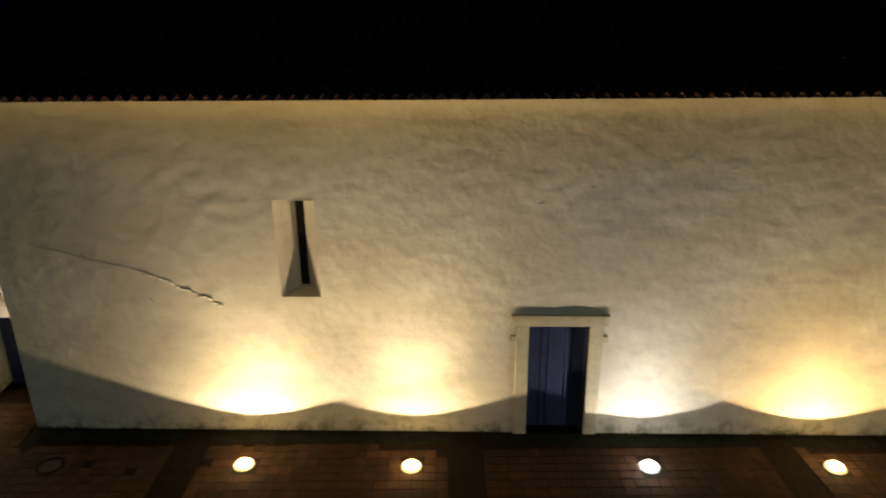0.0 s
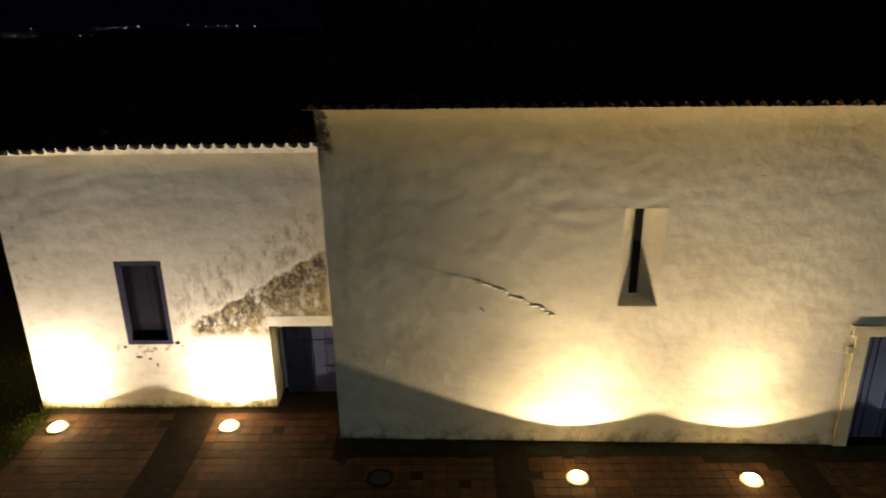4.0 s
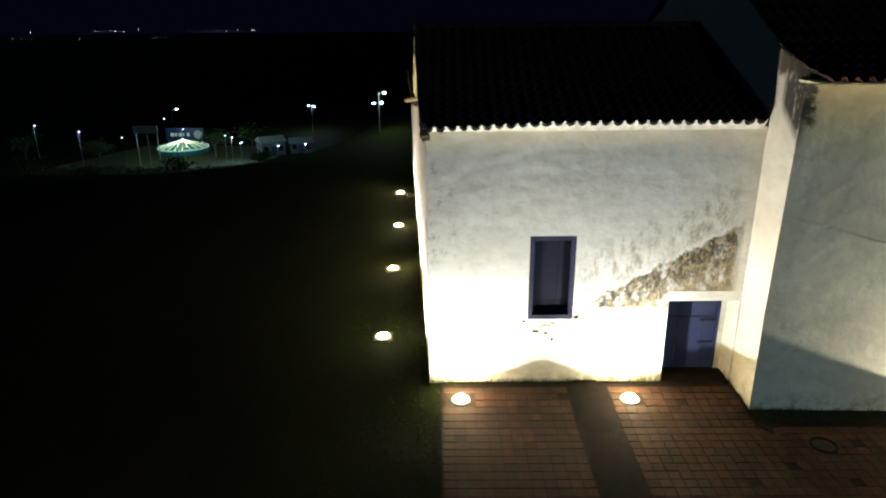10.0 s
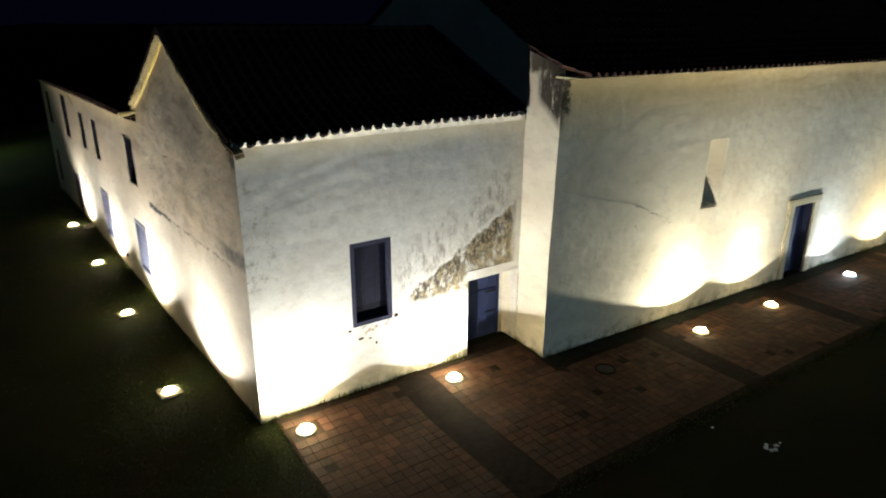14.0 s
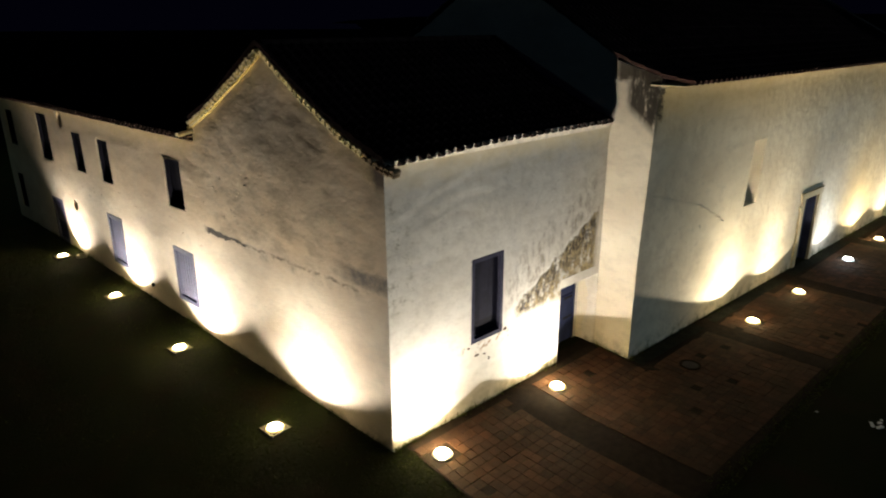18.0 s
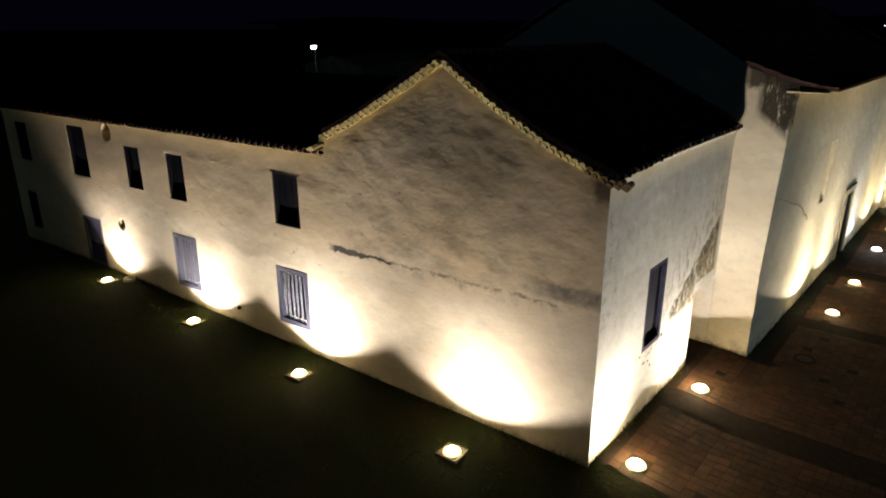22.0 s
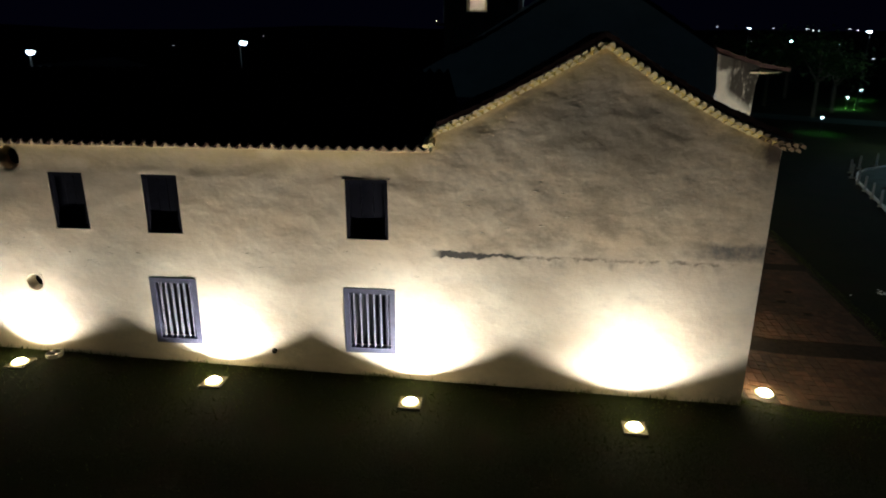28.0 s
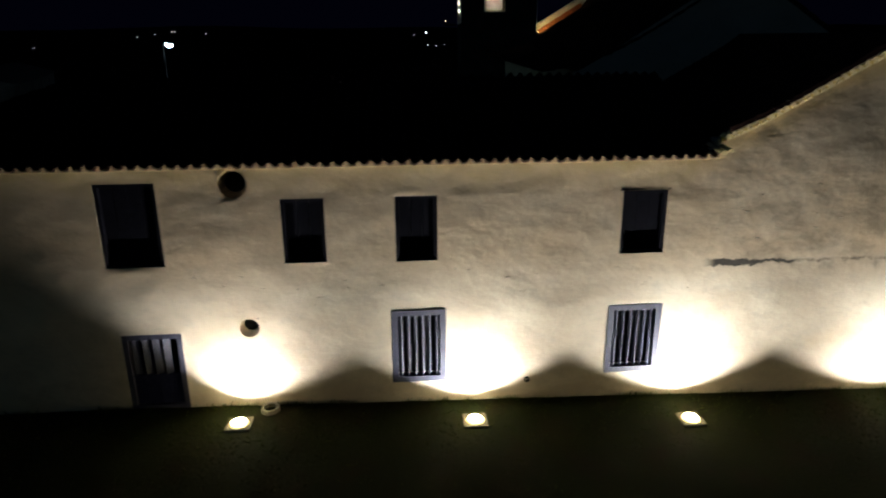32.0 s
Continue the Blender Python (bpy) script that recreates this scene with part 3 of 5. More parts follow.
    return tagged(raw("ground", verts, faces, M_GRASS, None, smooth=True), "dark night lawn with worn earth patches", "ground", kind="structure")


ground()


# ---- roofs ----
def smooth_profile(points, n=14):
    """Points along a gently curved roof line, by interpolation in even steps."""
    d = [p[0] for p in points]
    return [(d[0] + (d[-1] - d[0]) * i / n, float(np.interp(d[0] + (d[-1] - d[0]) * i / n, d, [p[1] for p in points]))) for i in range(n + 1)]


def tile_sheet(name, start, along, inward, length, profile, parent, clip=None, period=0.24, label="", material=M_TILE):
    """A slope of barrel tiles: rows of channels and covers that step down from course to course. profile: (distance inward, height)."""
    verts, faces, per = [], [], 6
    cols = round(length / period) * per
    rows = []
    for (d0, z0), (d1, z1) in zip(profile, profile[1:]):
        rows += [(d0, z0 + 0.03), (d1, z1)]
    for d, z in rows:
        for c in range(cols + 1):
            t = length * c / cols
            x, y = start[0] + along.x * t + inward.x * d, start[1] + along.y * t + inward.y * d
            if clip:
                x, y = clip(x, y)
            wave = 0.055 * math.cos(2 * math.pi * c / per)
            jig = 0.012 * noise.noise(Vector((x * 1.3, y * 1.3, 5)))
            verts.append((x, y, z + wave + jig))
    w = cols + 1
    for r in range(len(rows) - 1):
        for c in range(cols):
            faces.append((r * w + c, r * w + c + 1, (r + 1) * w + c + 1, (r + 1) * w + c))
    return raw(name, verts, faces, material, parent, label)


def barrel(length, r0, r1, thick=0.016, seg=8, filled=False):
    """A half-round tile along y, its open end at y = 0; filled: the end is stopped with mortar."""
    verts, faces = [], []
    for y, r in ((0, r0), (length, r1)):
        for rr in (r, r - thick):
            for i in range(seg + 1):
                t = math.pi * i / seg
                verts.append((rr * math.cos(t), y, rr * math.sin(t)))
    k = seg + 1
    for i in range(seg):
        faces += [(i, i + 1, 2 * k + i + 1, 2 * k + i), (k + i + 1, k + i, 3 * k + i, 3 * k + i + 1), (i + 1, i, k + i, k + i + 1), (2 * k + i, 2 * k + i + 1, 3 * k + i + 1, 3 * k + i)]
    faces += [(0, 2 * k, 3 * k, k), (seg, k + seg, 3 * k + seg, 2 * k + seg)]
    if filled:
        o = len(verts)
        verts += [(v[0] * 0.96, 0.02, v[2] * 0.96 - 0.012) for v in verts[:k]]
        faces.append(tuple(range(o, o + k)))
    me = bpy.data.meshes.new("barrel_tile")
    me.from_pydata(verts, [], faces)
    return me


EAVE_MESH = barrel(0.50, 0.080, 0.072)
EAVE_MESH.materials.append(M_TILE)
CHURCH_EAVE_MESH = barrel(0.55, 0.080, 0.070)
CHURCH_EAVE_MESH.materials.append(M_OLD)
VERGE_MESH = barrel(0.17, 0.062, 0.058, filled=True)
VERGE_MESH.materials.append(M_LIME)
SOILED_VERGE_MESH = barrel(0.17, 0.062, 0.058, filled=True)
SOILED_VERGE_MESH.materials.append(M_SOILED)
rng = random.Random(4)


def eave_row(parent, wall_axes, s0, s1, z, reach, rise, mesh, name="eave_tile", period=0.24, flip=0, climb=lambda s: 0.0):
    """Tiles along an eave, each a little off its neighbour; flip 180 turns covers into channels."""
    p0, u, n = wall_axes
    k = round((s1 - s0) / period)
    for i in range(k):
        s = s0 + (i + 0.5) * (s1 - s0) / k
        m = on_wall(p0, u, n, s, z + climb(s) + rng.uniform(-0.010, 0.010), reach + rng.uniform(-0.018, 0.018)) @ pose(0, 0, 0, rise + rng.uniform(-2, 2), flip + rng.uniform(-4, 4), rng.uniform(-2.5, 2.5))
        shared(name, mesh, parent, m)


def eave_mortar(parent, wall_axes, s0, s1, z0, z1, crest, reach, material=M_MORTAR, period=0.24, label="limewashed mortar between the eave tiles", climb=lambda s: 0.0):
    """The lit mortar that closes the hollows under the covers: its top rises in a peak between two channels."""
    p0, u, n = wall_axes
    k = round((s1 - s0) / period)
    verts, faces, per = [], [], 6
    for i in range(k * per + 1):
        s = s0 + (s1 - s0) * i / (k * per)
        peak = abs((i % per) / per - 0.5) * 2
        top = z1 + crest * peak ** 0.9 + 0.006 * noise.noise(Vector((s * 5, z0, 3)))
        up = climb(s)
        for dd, z in ((-0.05, z0), (0.056, z0), (0.085, (z0 + z1) / 2 + up / 2), (reach + 0.03, top + up), (-0.05, top + up)):
            verts.append(wall_point(p0, u, n, s, z, dd))
    for i in range(k * per):
        for j in range(4):
            faces.append((i * 5 + j, i * 5 + j + 1, i * 5 + j + 6, i * 5 + j + 5))
    return raw("eave_mortar", verts, faces, material, parent, label)


def strip(name, wall_axes, pts, reach, depth, height, material, parent, label=""):
    """A moulded band that follows points (s, z) along a wall and stands out by reach."""
    p0, u, n = wall_axes
    verts, faces = [], []
    sec = [(-depth, -height), (reach * 0.35, -height), (reach * 0.8, -height * 0.45), (reach, 0.0), (reach, height * 0.25), (-depth, height * 0.25)]
    dense = []
    for (a, za), (b, zb) in zip(pts, pts[1:]):
        k = max(1, int(abs(b - a) / 0.25))
        dense += [(a + (b - a) * i / k, za + (zb - za) * i / k) for i in range(k)]
    dense.append(pts[-1])
    for s, z in dense:
        for d, h in sec:
            w = 0.008 * noise.noise(Vector((s * 2.1, z * 2.1, d * 9)))
            verts.append(wall_point(p0, u, n, s, z + h + w, d + w))
    k = len(sec)
    for j in range(len(dense) - 1):
        for i in range(k):
            a, b = j * k + i, j * k + (i + 1) % k
            faces.append((a, b, b + k, a + k))
    faces += [tuple(range(k)), tuple(range((len(dense) - 1) * k, len(dense) * k))]
    return raw(name, verts, faces, material, parent, label)


# ---- the house at the corner ----
house = thing("house", (CORNER[0] + 3.5, CORNER[1] + 3.5, 0), "old limewashed two-storey house with a steep tiled gable", "house")
HOUSE_RIDGE = 16.68
HOUSE_SECTION = [(-0.13, 5.95), (1.1, 6.43), (2.3, 7.10), (3.56, 7.86)]


def house_gable(s):
    d = 3.55 - abs(s - 3.55)
    rise = [5.76, 6.22, 6.87, 7.66] if s < 3.55 else [5.80, 6.31, 6.96, 7.66]
    return float(np.interp(d, [0.0, 1.1, 2.3, 3.55], rise)) - 5.53


HW = (2.23, 3.24, 1.58, 3.54)
HD, HD_LEAF = (5.38, 6.97, -0.10, 2.00), (5.50, 6.82, -0.10, 2.02)
wall("front_wall", *FRONT, 0.0, 7.06, -0.4, 5.86, [(*HW, 0.30, (0.0, 0.0, 0.0)), (*HD, 0.72, (0.0, 0.0, 0.0))], M_HOUSE, house, "white plaster with a slanting mouldy stain", thick=0.80, cove=0.05, ends=(True, False), relief=(0.25, 0.7))
V3, V2 = (7.80, 8.99, 0.78, 2.39), (12.49, 13.64, 0.78, 2.45)
WD = (17.93, 19.12, 0.40, 2.13)
W4, W3, W2, D1, W1 = (7.92, 8.86, 3.55, 4.89), (12.66, 13.50, 3.53, 4.89), (14.89, 15.73, 3.57, 4.89), (18.05, 19.19, 3.57, 5.26), (22.20, 23.08, 3.67, 5.08)
W0 = (22.45, 23.20, 1.0, 2.45)
wall("gable_wall", *WEST, 0.0, 6.95, -0.4, 5.53, [], M_WEST, house, "white plaster gable with a dark smear", gable=house_gable, ends=(True, False), relief=(0.9, 1.1))
raw("back_wall", [(x, y, z) for x in (-16.1, -8.9) for y in (19.8, 20.3) for z in (0, 5.7)], [(0, 1, 3, 2), (4, 6, 7, 5), (0, 4, 5, 1), (2, 3, 7, 6), (1, 5, 7, 3), (0, 2, 6, 4)], M_PLASTER, house)


def west_clip(x, y):
    return max(x, CORNER[0] - 0.0636 * (y - CORNER[1]) - 0.13), y


EAST = Vector((1.0, 0.0))
tile_sheet("roof_front_slope", (-16.3, CORNER[1]), EAST, Vector((0, 1.0)), 7.44, smooth_profile(HOUSE_SECTION), house, west_clip, label="barrel tiles coloured near black for an unlit roof")
tile_sheet("roof_back_slope", (-16.5, 2 * HOUSE_RIDGE - CORNER[1]), EAST, Vector((0, -1.0)), 7.64, smooth_profile([(0.30, 6.08)] + HOUSE_SECTION[1:]), house, west_clip, label="barrel tiles coloured near black for an unlit roof")
RIDGE_MESH = barrel(0.46, 0.12, 0.11)
RIDGE_MESH.materials.append(M_TILE)
for k in range(17):
    shared("ridge_tile", RIDGE_MESH, house, pose(-16.0 + 0.42 * k, HOUSE_RIDGE, 7.81, 0, 0, -90))
HOUSE_EAVE_MESH = barrel(0.50, 0.096, 0.086)
HOUSE_EAVE_MESH.materials.append(M_TILE)


def house_climb(s):
    return -0.035 + 0.11 * step(-0.3, 3.2, s)


eave_mortar(house, FRONT, -0.06, 6.90, 5.82, 5.900, 0.058, 0.12, climb=house_climb)
eave_row(house, FRONT, -0.06, 6.90, 5.968, 0.17, 17, HOUSE_EAVE_MESH, flip=180, climb=house_climb)
for side in (-1, 1):
    for row, (reach, drop) in enumerate(((0.09, -0.035), (0.12, 0.055))):
        for k in range(28):
            d = 0.04 + (k + 0.5 * row) * 0.140
            if d > (3.93 if side < 0 else 3.45):
                continue
            s = 3.55 + side * d
            z = 5.53 + house_gable(min(max(s, 0), 7.1)) + drop - (0.16 * (d - 3.55) if d > 3.55 else 0)
            m = on_wall(*WEST, s, z + rng.uniform(-0.008, 0.008), reach + rng.uniform(-0.012, 0.012)) @ pose(0, 0, 0, 8 + rng.uniform(-3, 3), -side * 26 + rng.uniform(-4, 4), 0)
            shared("verge_tile", SOILED_VERGE_MESH if s < 0.45 else VERGE_MESH, house, m)
# the last tiles of the verge jut out over the eave of the wing
JUT_MESH = barrel(0.60, 0.072, 0.064, filled=True)
JUT_MESH.materials.append(M_LIME)
for s, z, out in ((6.93, 5.70, 0.40), (7.05, 5.66, 0.36)):
    shared("verge_tile", JUT_MESH, house, on_wall(*WEST, s, z, out) @ pose(0, 0, 0, 9, 12, 4))
verge_pts = [(0.12, 5.53 + house_gable(0.12) + 0.05)] + [(s, 5.53 + house_gable(s) + 0.05) for s in (1.1, 2.3, 3.55, 4.8, 6.0, 6.95)]
strip("verge_bed", WEST, verge_pts, 0.075, 0.05, 0.09, M_OCHRE, house, "limewashed bedding of the verge tiles")


# ---- the wing ----
wing = thing("convent_wing", (CORNER[0] + 3.0, CORNER[1] + 15.0, 0.4), "long limewashed two-storey wing with small shuttered windows", "building")
HI, LO = (16.32, 16.88, 4.92, 5.48), (16.34, 16.76, 1.98, 2.40)
wall("west_wall", *WEST, 6.95, 23.95, -0.4, 5.53, [(*o, 0.26, (0.0, 0.0, 0.0)) for o in (V3, V2, WD, W4, W3, W2, D1, W1, W0)] + [(*HI, 0.30, "round"), (*LO, 0.26, "round")], M_WEST, wing, "white plaster, patched and weathered", ends=(False, True), cove=0.05, relief=(0.9, 1.1))
end_a, end_b = wall_point(*WEST, 23.93, 0), wall_point(*WEST, 23.93, 0, -7.2)
EU = Vector((end_b[0] - end_a[0], end_b[1] - end_a[1])).normalized()
wall("north_wall", end_a, EU, Vector((-EU.y, EU.x)), 0.0, 7.2, 0.0, 5.53, [], M_PLASTER, wing, grid=0.4)
wall("courtyard_wall", wall_point(*WEST, 6.95, 0, -7.2), WEST_U, -WEST_N, 0.0, 17.0, 0.0, 5.53, [], M_PLASTER, wing, grid=0.5)
WING_SECTION = [(-0.13, 5.62), (1.0, 5.98), (3.6, 7.0)]


def hip(x, y):
    """Keeps the wing's roof inside its hipped north end."""
    s = (Vector((x, y)) - Vector(CORNER)).dot(WEST_U)
    d = -(Vector((x, y)) - Vector(CORNER)).dot(WEST_N)
    lim = 24.2 - max(0.0, min(d, 7.2 - d))
    if s > lim:
        x, y = x + WEST_U.x * (lim - s), y + WEST_U.y * (lim - s)
    return x, y


tile_sheet("roof_west_slope", wall_point(*WEST, 6.98, 0), WEST_U, -WEST_N, 17.04, smooth_profile(WING_SECTION), wing, hip, label="barrel tiles coloured near black for an unlit roof")
tile_sheet("roof_east_slope", wall_point(*WEST, 6.98, 0, -7.2), WEST_U, WEST_N, 17.04, smooth_profile(WING_SECTION), wing, hip, label="barrel tiles coloured near black for an unlit roof")
hipz = [wall_point(*WEST, 24.2, 5.5, 0.25), wall_point(*WEST, 24.2, 5.5, -7.45), wall_point(*WEST, 20.6, 7.03, -3.6), wall_point(*WEST, 24.2, 5.42, -7.45), wall_point(*WEST, 24.2, 5.42, 0.25)]
raw("roof_hip", hipz, [(0, 1, 2), (0, 4, 3, 1)], M_TILE, wing)
eave_mortar(wing, WEST, 7.0, 23.98, 5.51, 5.56, 0.075, 0.09, M_SOILED, label="soiled mortar between the eave tiles")
eave_row(wing, WEST, 7.0, 23.98, 5.63, 0.16, 17, EAVE_MESH, flip=180)


# ---- the church ----
church = thing("church", (1.5, 16.8, -0.2), "tall limewashed church nave with a tiled roof", "church")
CHURCH_END = 21.1
SLIT, CDOOR, CWIN = (5.66, 6.44, 2.98, 4.98), (10.56, 11.76, -0.25, 2.37), (18.25, 19.15, 3.9, 5.5)
CHURCH_SECTION = [(-0.98, 6.92), (-0.20, 7.05), (1.0, 7.45), (2.0, 8.08), (4.85, 9.82)]
NORTH_SECTION = [(-0.98, 6.92), (-0.20, 7.05), (1.0, 7.38), (2.0, 7.88), (4.5, 9.38), (4.85, 9.82)]
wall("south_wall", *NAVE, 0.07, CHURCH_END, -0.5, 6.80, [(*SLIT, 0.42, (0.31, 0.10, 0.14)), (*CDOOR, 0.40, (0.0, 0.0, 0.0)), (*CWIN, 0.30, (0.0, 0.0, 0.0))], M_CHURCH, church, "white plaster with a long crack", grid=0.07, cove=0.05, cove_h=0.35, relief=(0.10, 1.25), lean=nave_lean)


def church_gable(s):
    return float(np.interp(4.85 - abs(s - 4.80), [0.0, 1.0, 2.0, 3.0, 4.85], [6.85, 7.40, 8.02, 8.63, 9.74])) - 6.0


SOUTH_NORTH = ((-8.78, 12.04), Vector((0.0, 1.0)), Vector((-1.0, 0.0)))
BACK_GABLE = ((-8.66, 12.04), Vector((-0.0995, 0.995)), Vector((-0.995, -0.0995)))
wall("west_gable", *BACK_GABLE, 1.0, 9.6, -0.5, 6.0, [], M_GABLE, church, "white plaster gable end", grid=0.12, gable=church_gable)
# the corner pier in front of the gable; its south edge follows the cove
pv, pf = [], []
for k in range(61):
    t = k / 60
    for j in range(9):
        top = 7.04 + 0.36 * j / 8
        z = -0.5 + (top + 0.5) * t
        south = 12.04 - nave_lean(min(z, 6.80)) - 0.05 * max(0.0, (min(z, 6.80) - 6.45) / 0.35) ** 2
        y = south + (13.11 - south) * j / 8
        pv.append((-8.78 - 0.4 * lumps((-8.78, y, z), 0.5, 1.0), y, z))
for k in range(60):
    for j in range(8):
        q = k * 9 + j
        pf.append((q, q + 9, q + 10, q + 1))
o = len(pv)
pv += [(-8.78, 13.11, -0.5), (-8.5, 13.11, -0.5), (-8.5, 13.11, 7.40), (-8.78, 13.11, 7.40)]
pf.append((o, o + 1, o + 2, o + 3))
raw("corner_pier", pv, pf, M_GABLE, church, "plastered corner pier, streaked black under the roof", smooth=True)
raw("north_wall", [(x, y, z) for x in (-8.8, 11.8) for y in (21.1, 21.6) for z in (-0.4, 6.9)], [(0, 1, 3, 2), (4, 6, 7, 5), (0, 4, 5, 1), (2, 3, 7, 6), (1, 5, 7, 3), (0, 2, 6, 4)], M_PLASTER, church)
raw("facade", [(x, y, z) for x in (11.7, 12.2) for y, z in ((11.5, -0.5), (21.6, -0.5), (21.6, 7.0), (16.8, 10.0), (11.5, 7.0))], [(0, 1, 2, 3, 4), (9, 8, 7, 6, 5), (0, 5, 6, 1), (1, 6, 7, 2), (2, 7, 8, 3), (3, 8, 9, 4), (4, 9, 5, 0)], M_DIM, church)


def nave_clip(x, y):
    return askew(x, y), (y if y > 13.5 else y - 0.027 * (x + 8.85) * min(1.0, (13.5 - y) / 1.9))


def askew(x, y):
    """The west gable stands askew to the nave, and the roof follows it."""
    return x - 0.10 * max(0.0, y - 13.0) * max(0.0, (3.0 - x) / 11.88)


tile_sheet("roof_south_slope", (-8.88, 12.0), EAST, Vector((0, 1.0)), 20.63, smooth_profile(CHURCH_SECTION), church, nave_clip, label="barrel tiles coloured near black for an unlit roof")
tile_sheet("roof_north_slope", (-8.88, 21.65), EAST, Vector((0, -1.0)), 20.63, smooth_profile(NORTH_SECTION), church, lambda x, y: (askew(x, y), y), label="barrel tiles coloured near black for an unlit roof")
eave_row(church, NAVE, 0.12, CHURCH_END - 0.1, 6.91, 0.92, 9, CHURCH_EAVE_MESH)
strip("cornice", NAVE, [(0.02, 6.87), (CHURCH_END - 1.0, 6.87)], 0.80, 0.05, 0.035, M_LIME, church, "limewashed cornice under the eaves")
slope = [(19.85, 7.97), (16.8, 9.75)]
raw("parapet", [(x, y, z + dz) for x in (10.42, 10.95) for y, z in slope for dz in (-0.6, 0.45)], [(0, 1, 3, 2), (4, 6, 7, 5), (0, 4, 5, 1), (2, 3, 7, 6), (1, 5, 7, 3), (0, 2, 6, 4)], M_PLASTER, church, "plastered parapet at the end of the roof")

# orange strip on the dark slope, coloured as the tiles that catch light
clay = []
for i in range(13):
    y = 20.6 - 3.5 * i / 12
    for x, dz in ((9.90, 0.05), (10.05, 0.11), (10.20, 0.05), (10.33, 0.13), (10.415, 0.30)):
        clay.append((x, y, float(np.interp(21.65 - y, [-0.42, 1.0, 2.0, 4.85], [6.84, 7.32, 7.86, 9.60])) + dz + (0.03 if i % 2 else 0.0)))
raw("lit_tile_strip", clay, [(5 * i + j, 5 * i + j + 1, 5 * i + j + 6, 5 * i + j + 5) for i in range(12) for j in range(4)], M_CLAY, church, "orange strip standing for the lit tiles beside the parapet")

# the corner pilaster and its finial
corner = wall_point(*NAVE, CHURCH_END, 0)
raw("corner_pilaster", [(corner[0] + x, corner[1] + y, z) for z in (-0.5, 7.2) for x, y in ((-0.45, 0.3), (-0.45, -0.14), (0.35, -0.14), (0.35, 0.3))], [(0, 1, 2, 3), (4, 7, 6, 5), (0, 4, 5, 1), (1, 5, 6, 2), (2, 6, 7, 3), (3, 7, 4, 0)], M_PLASTER, church, "plastered corner pilaster")
base = bmesh.new()
box(corner[0] - 0.50, corner[0] + 0.45, corner[1] - 0.26, corner[1] + 0.3, -0.5, 0.92, 0.03, base)
box(corner[0] - 0.56, corner[0] + 0.52, corner[1] - 0.33, corner[1] + 0.3, 0.92, 1.06, 0.03, base)
anchor(part("pilaster_base", base, M_PLASTER, church), church)
FINIAL = (11.05, 11.64)
fin = bmesh.new()
box(FINIAL[0] - 0.30, FINIAL[0] + 0.30, FINIAL[1] - 0.22, FINIAL[1] + 0.34, 6.75, 7.50, 0.03, fin)
box(FINIAL[0] - 0.36, FINIAL[0] + 0.36, FINIAL[1] - 0.28, FINIAL[1] + 0.40, 7.50, 7.60, 0.02, fin)
anchor(part("finial_pedestal", fin, M_DIM, church, "plaster pedestal coloured near black to look unlit"), church)
fin = lathe([(0.24, 7.60), (0.24, 7.70), (0.19, 7.76), (0.33, 7.84), (0.34, 7.92), (0.29, 8.10), (0.20, 8.55), (0.155, 8.78), (0.10, 8.83), (0.19, 8.89), (0.20, 8.95), (0.09, 9.01)], 18, None, (FINIAL[0], FINIAL[1] + 0.06, 0))
anchor(part("corner_finial", fin, M_WHITE, church, "white bell-shaped pinnacle on the roof corner"), church)


# ---- openings ----
def timber_frame(w, h, bar, depth):
    b = bmesh.new()
    box(-w / 2, -w / 2 + bar, 0, depth, 0, h, 0.006, b)
    box(w / 2 - bar, w / 2, 0, depth, 0, h, 0.006, b)
    box(-w / 2 + bar, w / 2 - bar, 0, depth, 0, bar, 0.006, b)
    box(-w / 2 + bar, w / 2 - bar, 0, depth, h - bar, h, 0.006, b)
    return b


def opening(kind, building, axes, o, material, bar, set_back, label):
    """A timber frame in an opening of a wall; its other parts hang under it."""
    s, w, h = (o[0] + o[1]) / 2, o[1] - o[0], o[3] - o[2]
    fr = part(kind, timber_frame(w, h, bar, 0.16), material, None, label)
    anchor(fr, building)
    fr.matrix_basis = on_wall(*axes, s, o[2], -set_back)
    inner = (w - 2 * bar, h - 2 * bar)
    return fr, inner


def boards(parent, w, h, z0, y, count, material, thick=0.03, name="board", gap=0.008, rnd=None):
    for i in range(count):
        a, b = -w / 2 + w * i / count, -w / 2 + w * (i + 1) / count
        dy = (rnd.uniform(0, 0.008) if rnd else 0)
        part(name, box(a + gap / 2, b - gap / 2, y + dy, y + dy + thick, z0, z0 + h, 0.005), material, parent)


# a black sheet in place of the shade behind an opening
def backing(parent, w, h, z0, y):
    part("backing", box(-w / 2 - 0.02, w / 2 + 0.02, y, y + 0.02, z0 - 0.02, z0 + h + 0.02), M_BLACK, parent, "black sheet standing in for the dark room")


# barred windows on the wing's ground floor: square balusters set edge-on
for o in (V3, V2):
    fr, (w, h) = opening("barred_window", wing, WEST, o, M_FRAME, 0.13, -0.012, "faded blue timber window with upright wooden bars")
    for i in range(6):
        b = tube((0, 0, 0), (0, 0, h), 0.040, 0.040, 4)
        bar = part("window_bar", b, M_FRAME, fr)
        bar.matrix_basis = pose(-w / 2 + w * (i + 0.5) / 6, 0.075, 0.13, 0, 0, 0)
    backing(fr, w, h, 0.13, 0.24)

